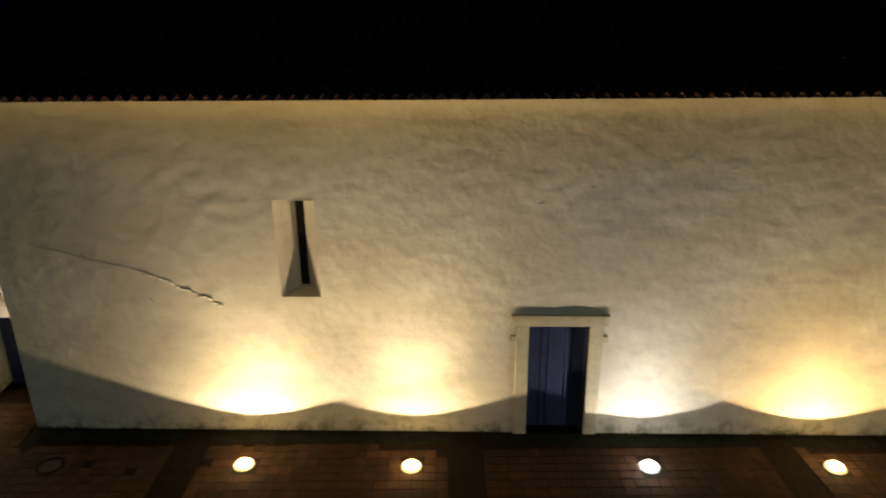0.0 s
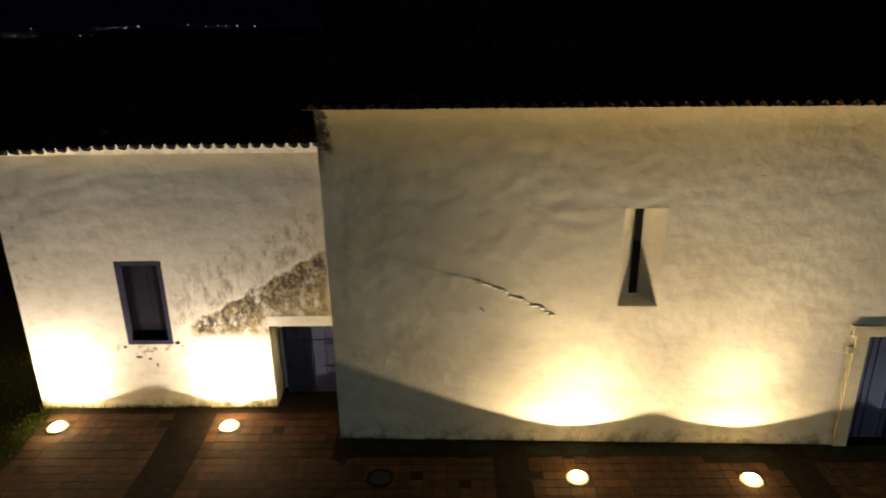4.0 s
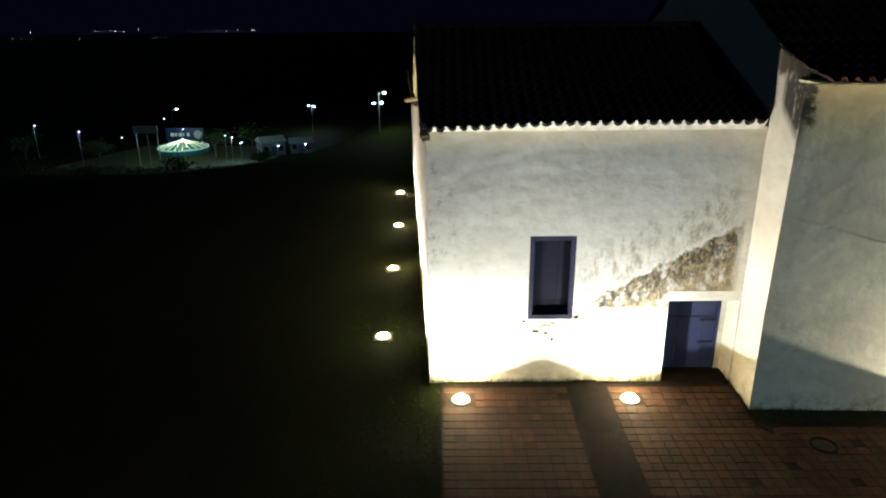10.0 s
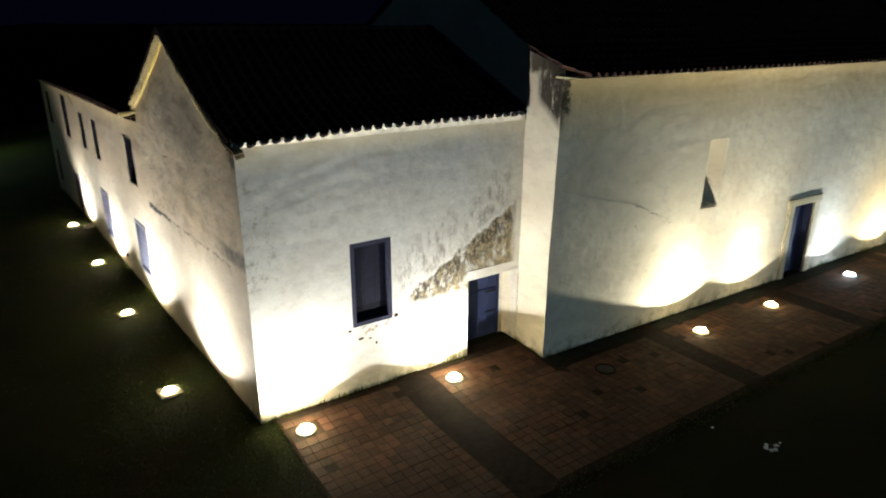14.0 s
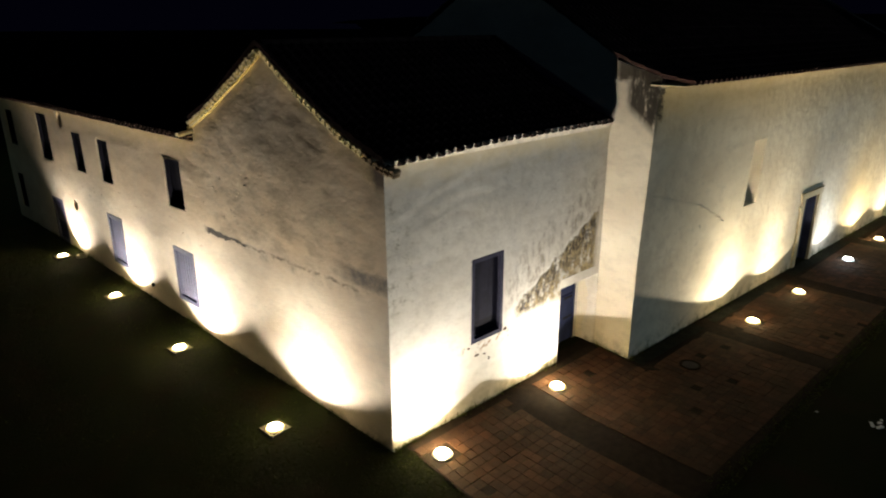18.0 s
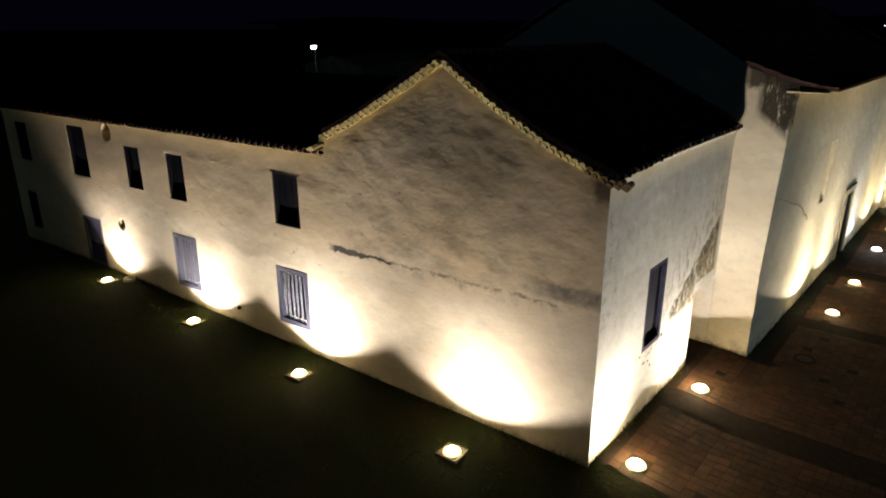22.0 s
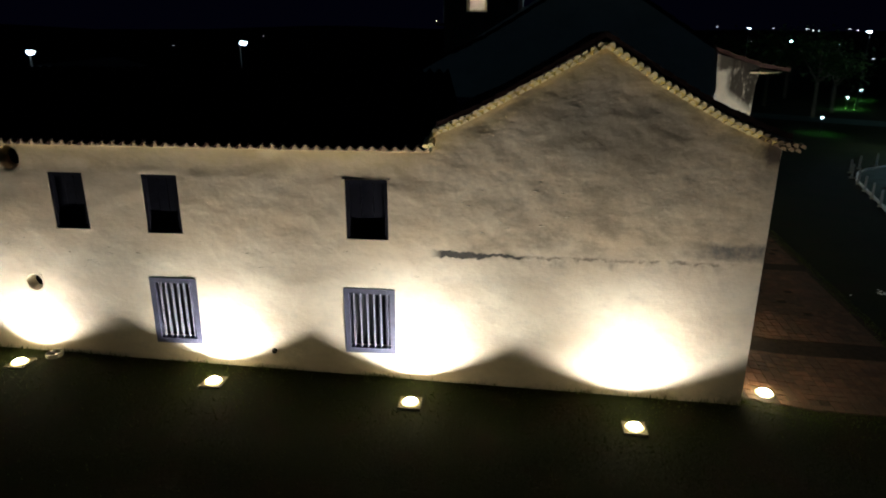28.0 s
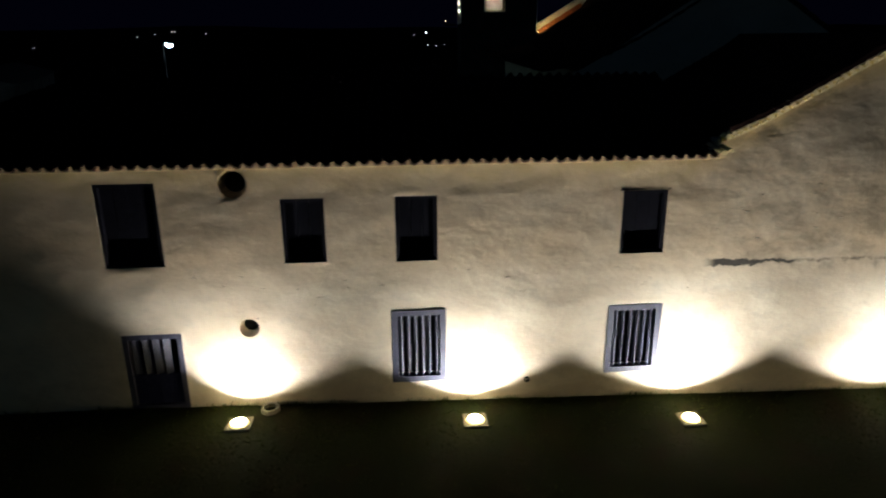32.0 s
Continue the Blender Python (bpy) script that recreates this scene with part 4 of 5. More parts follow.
# shuttered upper windows
for o, wide in ((W4, 0), (W3, 0), (W2, 0), (D1, 1), (W1, 0), (W0, 0)):
    fr, (w, h) = opening("shuttered_window", wing, WEST, o, M_DARK, 0.075, 0.02, "dark blue timber window with closed boards")
    boards(fr, w, h * 0.68, 0.085 + h * 0.32, 0.10, 4 if wide else 3, M_DARK, name="shutter_board")
    backing(fr, w, h * 0.32, 0.085, 0.13)
    part("window_head", box(-w / 2 - 0.13, w / 2 + 0.13, -0.012, 0.05, h + 0.15, h + 0.19, 0.006), M_DARK, fr)

# the wing's ground-floor door with slats in its upper half
fr, (w, h) = opening("slatted_door", wing, WEST, WD, M_FRAME, 0.11, 0.0, "faded blue timber door with slatted upper half")
for i in range(4):
    sl = part("door_slat", box(-0.075, 0.075, -0.012, 0.012, 0, h * 0.55, 0.004), M_FRAME, fr)
    sl.matrix_basis = pose(-w / 2 + 0.11 + w * i / 4.6, 0.08, 0.11 + h * 0.45, 0, 0, 24)
boards(fr, w, h * 0.43, 0.11, 0.07, 4, M_BLUE, name="door_board")
part("lock_rail", box(-w / 2, w / 2, 0.055, 0.10, 0.11 + h * 0.42, 0.11 + h * 0.46, 0.006), M_BLUE, fr)
backing(fr, w, h * 0.57, 0.11 + h * 0.43, 0.18)

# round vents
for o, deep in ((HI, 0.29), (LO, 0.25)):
    # black disc painted for the shade inside the vent
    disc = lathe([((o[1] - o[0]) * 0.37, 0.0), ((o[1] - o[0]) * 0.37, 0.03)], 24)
    ob = anchor(part("vent_hole", disc, M_BLACK, None, "black disc standing in for the dark inside of a round vent"), wing)
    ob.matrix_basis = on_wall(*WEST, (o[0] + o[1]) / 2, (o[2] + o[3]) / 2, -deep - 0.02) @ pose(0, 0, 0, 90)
drain = anchor(part("drain_spout", lathe([(0.055, -0.05), (0.060, 0.06), (0.038, 0.062), (0.035, 0.0)], 14), M_IRON, None, "short drain pipe"), wing)
drain.matrix_basis = on_wall(*WEST, 10.72, 0.72, 0.0) @ pose(0, 0, 0, 90)

# the house's window and door
fr, (w, h) = opening("shuttered_window", house, FRONT, HW, M_SASH, 0.10, 0.0, "blue-framed window with dark inner boards")
boards(fr, w, h * 0.80, 0.10 + h * 0.20, 0.085, 3, M_NAVY, name="shutter_board", gap=0.003)
boards(fr, w, h * 0.20, 0.10, 0.095, 1, M_DARK, name="lower_panel")
fr, (w, h) = opening("plank_door", house, FRONT, HD_LEAF, M_DOOR, 0.05, 0.56, "deep blue plank door in a low doorway")
boards(fr, w, h, 0.05, 0.05, 4, M_DOOR, name="door_plank", rnd=rng)
for zz in (0.75, 1.33, 1.86):
    part("hinge_strap", box(0.22, w / 2 - 0.02, 0.028, 0.05, zz, zz + 0.045, 0.004), M_IRON, fr, "dark iron strap hinge")
part("door_rail", box(-w / 2 + 0.02, w / 2 - 0.02, 0.03, 0.05, 1.42, 1.455, 0.004), M_BLUE, fr)
lint = bmesh.new()
box(CORNER[0] + 5.36, CORNER[0] + 6.88, CORNER[1] - 0.006, CORNER[1] + 0.1, 2.0, 2.24, 0.004, lint)
anchor(part("lintel", lint, M_PLASTER, None, "chipped plaster lintel over the door"), house)
anchor(part("door_pier", box(CORNER[0] + 6.82, CORNER[0] + 7.04, CORNER[1] + 0.57, CORNER[1] + 0.78, -0.3, 2.02, 0.01), M_HOUSE, None, "plastered pier beside the door"), house)
step_b = box(CORNER[0] + 5.40, CORNER[0] + 6.95, CORNER[1] - 0.06, CORNER[1] + 0.60, -0.25, -0.02, 0.02)
anchor(part("door_step", step_b, M_BAND, None, "worn stone doorstep"), house)

# the church door in its stone surround, the slit and the small window
cd_w, cd_h = CDOOR[1] - CDOOR[0], CDOOR[3] - CDOOR[2]
surround = anchor(part("door_lintel", box(-0.95, 0.95, -0.075, 0.2, cd_h, cd_h + 0.20, 0.018), M_STONE, None, "cream stone door lintel"), church)
surround.matrix_basis = on_wall(*NAVE, (CDOOR[0] + CDOOR[1]) / 2, CDOOR[2], 0.0)
for x0 in (-0.87, 0.60):
    part("jamb", box(x0, x0 + 0.27, -0.06, 0.2, 0, cd_h - 0.002, 0.018), M_STONE, surround)
part("door_cornice", box(-0.97, 0.97, -0.085, 0.2, cd_h + 0.202, cd_h + 0.235, 0.012), M_STONE, surround)
for sx in (-0.90, 0.90):
    part("surround_ear", box(sx - 0.07, sx + 0.07, -0.05, 0.05, cd_h - 0.38, cd_h - 0.22, 0.03), M_STONE, surround)
leaf = anchor(part("church_door", box(-cd_w / 2, cd_w / 2, 0.30, 0.34, 0.0, cd_h), M_DOOR, None, "tall deep blue panelled church door"), church)
leaf.matrix_basis = surround.matrix_basis.copy()
for x0, x1 in ((-0.57, -0.33), (-0.31, -0.19), (-0.17, 0.17), (0.19, 0.31), (0.33, 0.57)):
    part("door_plank", box(x0, x1, 0.265, 0.30, 0.02, cd_h - 0.02, 0.008), M_DOOR, leaf)
part("door_edge", box(0.565, 0.598, 0.03, 0.30, 0.0, cd_h), M_DOOR, leaf)
sill = anchor(part("door_sill", box(-0.62, 0.62, -0.12, 0.3, -0.08, 0.06, 0.02), M_BAND, None, "worn stone sill"), church)
sill.matrix_basis = surround.matrix_basis.copy()
# black panel painted for the shade inside the slit
slit = anchor(part("slit_void", box(-0.085, 0.085, 0.415, 0.46, 0.09, 1.87), M_BLACK, None, "black panel standing in for the dark inside of the slit window"), church)
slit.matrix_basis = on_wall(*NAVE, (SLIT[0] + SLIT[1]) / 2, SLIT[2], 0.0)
hood = box(-0.50, 0.46, -0.002, 0.06, 1.985, 2.005, 0.001)
hood_ob = anchor(part("slit_hood", hood, M_MORTAR, None, "thin plaster hood over the slit"), church)
hood_ob.matrix_basis = on_wall(*NAVE, (SLIT[0] + SLIT[1]) / 2, SLIT[2], nave_lean(SLIT[3]))
fr, (w, h) = opening("shuttered_window", church, NAVE, CWIN, M_DARK, 0.08, 0.03, "dark closed window high in the nave wall")
boards(fr, w, h, 0.08, 0.10, 3, M_DARK, name="shutter_board")

# the crack in the nave wall, with broken plaster edges, and small scars on the other walls
cr = random.Random(11)


RELIEF = {id(NAVE): (0.10, 1.25), id(FRONT): (0.25, 0.7), id(WEST): (0.9, 1.1)}


def chip(name, axes, building, s, z, w, h, material, out=0.012):
    """A flake of broken plaster, uneven in outline and thickness."""
    b = bmesh.new()
    k = 9
    rim = []
    for i in range(k):
        t = 2 * math.pi * i / k
        r = cr.uniform(0.65, 1.1)
        rim.append(b.verts.new((w / 2 * r * math.cos(t), 0.01, h / 2 * r * math.sin(t))))
    top = [b.verts.new((v.co.x * 0.75, -out * cr.uniform(0.7, 1.2) * (0.15 + 1.5 * (0.5 + v.co.z / h)), v.co.z * 0.8)) for v in rim]
    for i in range(k):
        b.faces.new((rim[i], rim[(i + 1) % k], top[(i + 1) % k], top[i]))
    b.faces.new(top)
    ob = anchor(part(name, b, material, None), building)
    ob.matrix_basis = on_wall(*axes, s, z, lumps(wall_point(*axes, s, z), *RELIEF[id(axes)]) + (nave_lean(z) if axes is NAVE else 0.0))
    return ob


for i in range(44):
    cs = 0.12 + i / 43 * 2.95
    cz = float(np.interp(cs, [0.12, 0.75, 1.9, 3.07], [4.24, 4.13, 3.80, 3.50])) + cr.uniform(-0.018, 0.018)
    chip("crack_edge", NAVE, church, cs, cz, 0.11, 0.011 if i % 5 else 0.018, M_MORTAR, 0.005)
for i in range(15):
    t = i / 14
    cs, cz = 3.0 + t * 1.42, 3.50 - t * 0.70 + cr.uniform(-0.035, 0.035)
    chip("broken_plaster", NAVE, church, cs, cz, cr.uniform(0.08, 0.20), cr.uniform(0.035, 0.075), M_MORTAR, 0.018)
chip("plaster_hole", NAVE, church, 3.03, 2.93, 0.08, 0.06, M_CONCRETE, 0.008)
chip("broken_plaster", NAVE, church, 3.07, 2.88, 0.09, 0.07, M_PLASTER, 0.014)
chip("plaster_hole", NAVE, church, 2.98, 3.46, 0.13, 0.04, M_CONCRETE, 0.008)
for s, z in ((0.25, 3.62), (9.3, 5.9), (11.6, 5.2), (14.1, 5.55), (7.9, 5.75), (10.7, 4.9)):
    chip("plaster_flake", NAVE, church, s, z, 0.20, 0.04, M_CHURCH, 0.005)
for s, z, w, h in ((2.42, 1.27, 0.22, 0.07), (2.66, 1.22, 0.13, 0.06), (2.80, 1.06, 0.06, 0.12), (3.33, 1.62, 0.16, 0.12), (2.15, 1.52, 0.12, 0.08)):
    chip("plaster_scar", FRONT, house, s, z, w, h, M_PAVER, 0.008)
for _ in range(14):
    chip("plaster_flake", WEST, house, min(6.8, max(2.2, cr.gauss(5.2, 0.8))), cr.gauss(4.35, 0.35), cr.uniform(0.06, 0.16), cr.uniform(0.02, 0.04), M_WEST, 0.005)
for _ in range(22):
    chip("plaster_flake", WEST, wing, cr.uniform(7.2, 17.8), cr.uniform(2.62, 3.35), cr.uniform(0.06, 0.18), cr.uniform(0.015, 0.035), M_WEST, 0.005)
for _ in range(18):
    chip("plaster_flake", NAVE, church, cr.uniform(0.4, 17.5), cr.uniform(5.15, 6.3), cr.uniform(0.06, 0.18), cr.uniform(0.012, 0.03), M_CHURCH, 0.004)

# ---- bell tower behind the nave ----
tower = thing("bell_tower", (10.65, 22.0, 0), "square bell tower with lit belfry openings", "tower")
TX0, TX1, TY0, TY1 = 8.4, 12.9, 19.95, 24.05
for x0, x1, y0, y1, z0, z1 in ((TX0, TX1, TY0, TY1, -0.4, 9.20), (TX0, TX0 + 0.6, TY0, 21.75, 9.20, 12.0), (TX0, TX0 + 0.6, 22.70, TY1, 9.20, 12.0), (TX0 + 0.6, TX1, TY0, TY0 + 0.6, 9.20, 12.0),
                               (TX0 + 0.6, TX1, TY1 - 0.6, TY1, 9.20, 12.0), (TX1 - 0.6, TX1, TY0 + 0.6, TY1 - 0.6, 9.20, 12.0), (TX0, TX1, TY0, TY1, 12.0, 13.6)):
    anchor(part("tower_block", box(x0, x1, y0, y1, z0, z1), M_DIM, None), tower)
# white panel added behind the lamp to brighten the opening
anchor(part("belfry_lining", box(10.9, 11.1, TY0 + 0.6, TY1 - 0.6, 9.20, 12.0), M_WHITE, None, "pale panel added to brighten the belfry opening"), tower)
# pale slabs over the dark sides stand for their lit faces
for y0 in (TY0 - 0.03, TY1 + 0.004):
    anchor(part("side_face", box(TX0, TX1, y0, y0 + 0.026, 8.6, 13.6), M_PLASTER, None, "pale slab over the dark tower side, as its lit face"), tower)
ob = anchor(part("belfry_sill", box(TX0 - 0.10, TX0 + 0.6, 21.65, 22.8, 9.15, 9.25, 0.02), M_STONE, None), tower)
for y in (21.66, 22.70):
    anchor(part("belfry_jamb", box(TX0 - 0.06, TX0 + 0.1, y, y + 0.10, 9.25, 12.0, 0.02), M_STONE, None), tower)
roof = bmesh.new()
lathe([(3.4, 13.6), (2.6, 14.6), (0.2, 16.4)], 4, roof, (10.65, 22.0, 0))
bmesh.ops.rotate(roof, verts=roof.verts, cent=(10.65, 22.0, 0), matrix=Matrix.Rotation(radians(45), 3, "Z"))
anchor(part("tower_roof", roof, M_TILE, None), tower)
bulb("belfry_lamp", (9.9, 22.2, 10.9), 110, (1.0, 0.72, 0.46), 0.12)


def small_flood(place, target, watts, colour, angle=110):
    """A small floodlight on a bracket, with its lamp."""
    t = thing("floodlight", place, "small floodlight on a short bracket", "floodlight", "roof floodlights")
    part("housing", box(-0.14, 0.14, -0.10, 0.10, 0.0, 0.16, 0.02), M_IRON, t)
    part("bracket", box(-0.03, 0.03, -0.60, 0.03, -0.12, 0.0, 0.006), M_IRON, t)
    part("glass", box(-0.05, 0.05, -0.04, 0.04, 0.162, 0.168), G_GOLD, t, "glowing glass")
    spot("floodlight_beam", (place[0], place[1], place[2] + 0.2), target, watts, colour, angle, 0.6)


small_flood((9.6, 19.7, 7.95), (10.35, 17.9, 9.0), 80, (1.0, 0.62, 0.28), 110)
small_flood((10.6, 19.0, 8.6), (10.6, 19.95, 11.0), 500, WARM)
small_flood((10.6, 24.85, 8.6), (10.6, 24.05, 11.0), 500, WARM)

# ---- floodlights sunk in the ground ----
def ground_flood(x, y, axes, colour, glass, label, edge, throw, half, plate=None, halo=GOLD, halo_watts=34.0, lean=0.10, soft=0.07, tilt=0.0, rise=56.0, swing=0.0):
    """A lamp flush with the ground: a hot lens in an added halo ring, in the lawn with a concrete frame. Its housing
    cuts the beam off sharply at half degrees from upright; a softer throw rises up the wall."""
    n = axes[2]
    z = ground_z(x, y)
    t = thing("ground_floodlight", (x, y, z), label, "floodlight", "floodlights along the walls", math.degrees(math.atan2(n.x, -n.y)))
    if plate:
        rim = timber_frame(0.50, 0.50, 0.10, 0.08)
        bmesh.ops.rotate(rim, verts=rim.verts, cent=(0, 0, 0), matrix=Matrix.Rotation(radians(90), 3, "X"))
        bmesh.ops.translate(rim, verts=rim.verts, vec=(0, 0.25, -0.070))
        part("square_rim", rim, plate, t, "square concrete rim flush with the ground")
    part("lens_ring", lathe([(0.215, -0.03), (0.215, 0.004), (0.202, 0.006), (0.202, -0.03)], 20), M_STEEL, t)
    part("halo_ring", lathe([(0.200, -0.02), (0.196, 0.012), (0.175, 0.030), (0.14, 0.038), (0.05, 0.040)], 20), G_HALO_COOL if glass is G_COOL else G_HALO, t, "glowing ring added as the halo of the lens")
    part("lens", lathe([(0.150, 0.02), (0.150, 0.050), (0.125, 0.072), (0.075, 0.088), (0.02, 0.094)], 20), glass, t, "glowing lens")
    u = axes[1]
    aim = (x - n.x * lean + u.x * tilt, y - n.y * lean + u.y * tilt, z + 1.13)
    above = (x - n.x * 0.10 + u.x * (tilt + swing), y - n.y * 0.10 + u.y * (tilt + swing), z + 1.13)
    spot("ground_flood_beam", (x, y, z + 0.13), aim, FLOOD_WATTS * edge, colour, 2 * half, soft, 0.03)
    if throw:
        spot("ground_flood_throw", (x, y, z + 0.13), above, FLOOD_WATTS * throw, colour, 2 * rise, 1.0, 0.03)
    # extra bulb over the lens, added for the halo on the ground
    bulb("ground_flood_halo", (x, y, z + 0.17), halo_watts, halo, 0.08)
    return t


LAWN_FLOODS = ((-17.50, 29.85), (-17.28, 25.0), (-17.16, 20.38), (-17.08, 15.55))
for (x, y), k, half, lean, soft, tilt, spill in zip(LAWN_FLOODS, (0.62, 0.70, 0.92, 0.70), (64.0, 67.5, 67.5, 67.5), (0.44, 0.38, 0.38, 0.38), (0.45, 0.30, 0.30, 0.30), (-0.16, 0.0, 0.0, 0.0), (8.0, 17.0, 17.0, 17.0)):
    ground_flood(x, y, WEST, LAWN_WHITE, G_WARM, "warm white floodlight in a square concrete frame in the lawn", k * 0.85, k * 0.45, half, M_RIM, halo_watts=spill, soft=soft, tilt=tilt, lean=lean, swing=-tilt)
for x, y in ((-15.06, 12.42), (-11.28, 12.42)):
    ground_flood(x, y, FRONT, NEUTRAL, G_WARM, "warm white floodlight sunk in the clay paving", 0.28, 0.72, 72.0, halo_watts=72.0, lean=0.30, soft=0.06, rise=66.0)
for x, y, c, g, k, up, swing in ((-3.98, 10.80, WARM, G_GOLD, 0.44, 0.50, 0.14), (-0.66, 10.70, WARM, G_GOLD, 0.27, 0.62, 0.0), (4.0, 10.62, COOL, G_COOL, 0.20, 0.16, 0.0), (7.6, 10.55, (1.0, 0.77, 0.42), G_GOLD, 0.44, 0.18, 0.0), (11.1, 10.45, WARM, G_GOLD, 0.26, 0.22, 0.0)):
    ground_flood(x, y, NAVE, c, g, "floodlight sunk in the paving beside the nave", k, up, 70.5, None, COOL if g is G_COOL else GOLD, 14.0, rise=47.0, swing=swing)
# unseen spot without a fixture, added to whiten the finial
spot("finial_fill", (3.0, 1.0, 0.1), (FINIAL[0], FINIAL[1], 8.4), 66000, COOL, 10, 0.5)

# ---- paving ----
pave = tagged(new("pavement"), "worn red clay paving beside the walls", "pavement", kind="structure")
BANDS = [(-12.47, -11.90), (-5.50, -4.90), (0.12, 0.78), (6.4, 7.0)]
P_W, P_D, P_H = 0.235, 0.235, 0.03


def pave_limit(x):
    """South edge of the wall that the paving meets."""
    return CORNER[1] - 0.02 if x < -8.9 else CHURCH0[1] - 0.027 * (x + 8.85) - 0.02


bedv, bedf = [], []
xs = [-15.5 + 0.5 * i for i in range(59)]
for x in xs:
    top = pave_limit(x) - 0.02
    for j in range(13):
        y = 8.2 + (top - 8.2) * j / 12
        bedv.append((x, y, ground_z(x, y) - 0.010))
for i in range(len(xs) - 1):
    for j in range(12):
        bedf.append((i * 13 + j, (i + 1) * 13 + j, (i + 1) * 13 + j + 1, i * 13 + j + 1))
raw("paving_bed", bedv, bedf, M_BAND, pave, "dark earth in the joints")
tile_box = mesh_of(box(-P_W / 2 + 0.006, P_W / 2 - 0.006, -P_D / 2 + 0.006, P_D / 2 - 0.006, -P_H, 0.0, 0.0), "paving_tile", M_PAVER)
tile_rng = random.Random(5)
rest_v, rest_f, made = [], [], 0
y = 13.12 - P_D / 2 - 0.02
spots_taken = [(-15.06, 12.42), (-11.28, 12.42), (-3.98, 10.80), (-0.66, 10.70), (4.0, 10.62), (7.6, 10.55), (11.1, 10.45)]
while y > 8.3:
    x = -15.45 + P_W / 2
    while x < 13.3:
        clear = all(abs(x - a) > 0.29 or abs(y - b) > 0.29 for a, b in spots_taken)
        if clear and y + P_D / 2 < pave_limit(x) - (0.36 if x > -8.9 else 0.0) and not any(a - 0.1 < x < b + 0.1 for a, b in BANDS) and tile_rng.random() > 0.015:
            zz = ground_z(x, y) + tile_rng.uniform(-0.004, 0.003)
            m = pose(x, y, zz, (5.7 if y > 11.4 else 0.0) + tile_rng.uniform(-0.8, 0.8), tile_rng.uniform(-0.8, 0.8), tile_rng.uniform(-1.5, 1.5))
            if x < -9.6 and y > 11.0 and made < 300:
                shared("paving_tile", tile_box, pave, m)
                made += 1
            else:
                o = len(rest_v)
                rest_v += [tuple(m @ v.co) for v in tile_box.vertices]
                rest_f += [tuple(o + i for i in p.vertices) for p in tile_box.polygons]
        x += P_W
    y -= P_D
tagged(raw("paving_tiles", rest_v, rest_f, M_PAVER, pave), kind="stuff")
for a, b in BANDS:
    bv = []
    for x in (a, b):
        for j in range(9):
            yy = 8.25 + (pave_limit(x) - 8.25) * j / 8
            bv.append((x, yy, ground_z(x, yy) + 0.006))
    raw("paving_band", bv, [(j, j + 1, 9 + j + 1, 9 + j) for j in range(8)], M_BAND, pave, "darker stone band")
gv = []
for i in range(23):
    x = -8.75 + 20.9 * i / 22
    for d in (0.39, 0.0):
        yy = pave_limit(x) - d
        gv.append((x, yy, ground_z(x, yy) + 0.003 + 0.004 * noise.noise(Vector((x * 3, d, 1)))))
raw("wall_gutter", gv, [(2 * i, 2 * i + 2, 2 * i + 3, 2 * i + 1) for i in range(22)], M_GUTTER, pave, "mossy dark strip along the church wall")
grate = thing("manhole_cover", (-7.82, 10.8, ground_z(-7.82, 10.8) + 0.012), "round iron manhole cover in the paving", "manhole cover")
part("cover", lathe([(0.20, 0), (0.20, 0.012), (0.05, 0.014)], 24), M_IRON, grate)
part("ring", lathe([(0.27, 0), (0.27, 0.02), (0.22, 0.022), (0.22, 0.0)], 24), M_BAND, grate)
ringp = thing("ring_planter", (-17.0, 29.32, ground_z(-17.0, 29.32) + 0.02), "small ring of pale stones in the lawn", "planter")
for k in range(7):
    t = 2 * math.pi * k / 7
    st = part("stone", box(-0.075, 0.075, -0.03, 0.03, -0.05, 0.05, 0.015), M_CONCRETE, ringp)
    st.matrix_basis = pose(0.16 * math.cos(t), 0.16 * math.sin(t), 0, 0, 0, math.degrees(t) + 90)

# weeds at the foot of the walls, short grass in the lawn near the lamps
weed_v, weed_f = [], []
wr = random.Random(9)


def blade(x, y, z, h, w):
    a = wr.uniform(0, 2 * math.pi)
    lx, ly = math.cos(a), math.sin(a)
    o = len(weed_v)
    weed_v.extend([(x - ly * w, y + lx * w, z), (x + ly * w, y - lx * w, z), (x + lx * h * 0.5, y + ly * h * 0.5, z + h)])
    weed_f.append((o, o + 1, o + 2))


for axes, s0, s1 in ((FRONT, 0.0, 5.3), (WEST, 0.0, 23.9), (NAVE, 0.0, 10.2), (NAVE, 12.2, 20.9), (SOUTH_NORTH, 0.0, 1.0)):
    for _ in range(int((s1 - s0) * 70)):
        s = wr.uniform(s0, s1)
        if noise.noise(Vector((s * 0.9, s1, 0))) + wr.uniform(-0.3, 0.3) < 0.05:
            continue
        p = wall_point(*axes, s, 0, abs(wr.gauss(0, 0.05)) + 0.02)
        blade(p[0], p[1], ground_z(p[0], p[1]) - 0.02, wr.uniform(0.03, 0.15), 0.012)
for _ in range(16000):
    x, y = wr.uniform(-22.0, -15.9), wr.uniform(9.0, 35.0)
    edge = CORNER[0] - 0.0636 * (y - CORNER[1]) if y > 13.1 else -15.5
    if x > edge or any(abs(x - a) < 0.27 and abs(y - b) < 0.27 for a, b in LAWN_FLOODS):
        continue
    if wr.random() < math.exp(-abs(x - edge) / 2.6):
        blade(x, y, ground_z(x, y) - 0.03, wr.uniform(0.02, 0.05), 0.010)
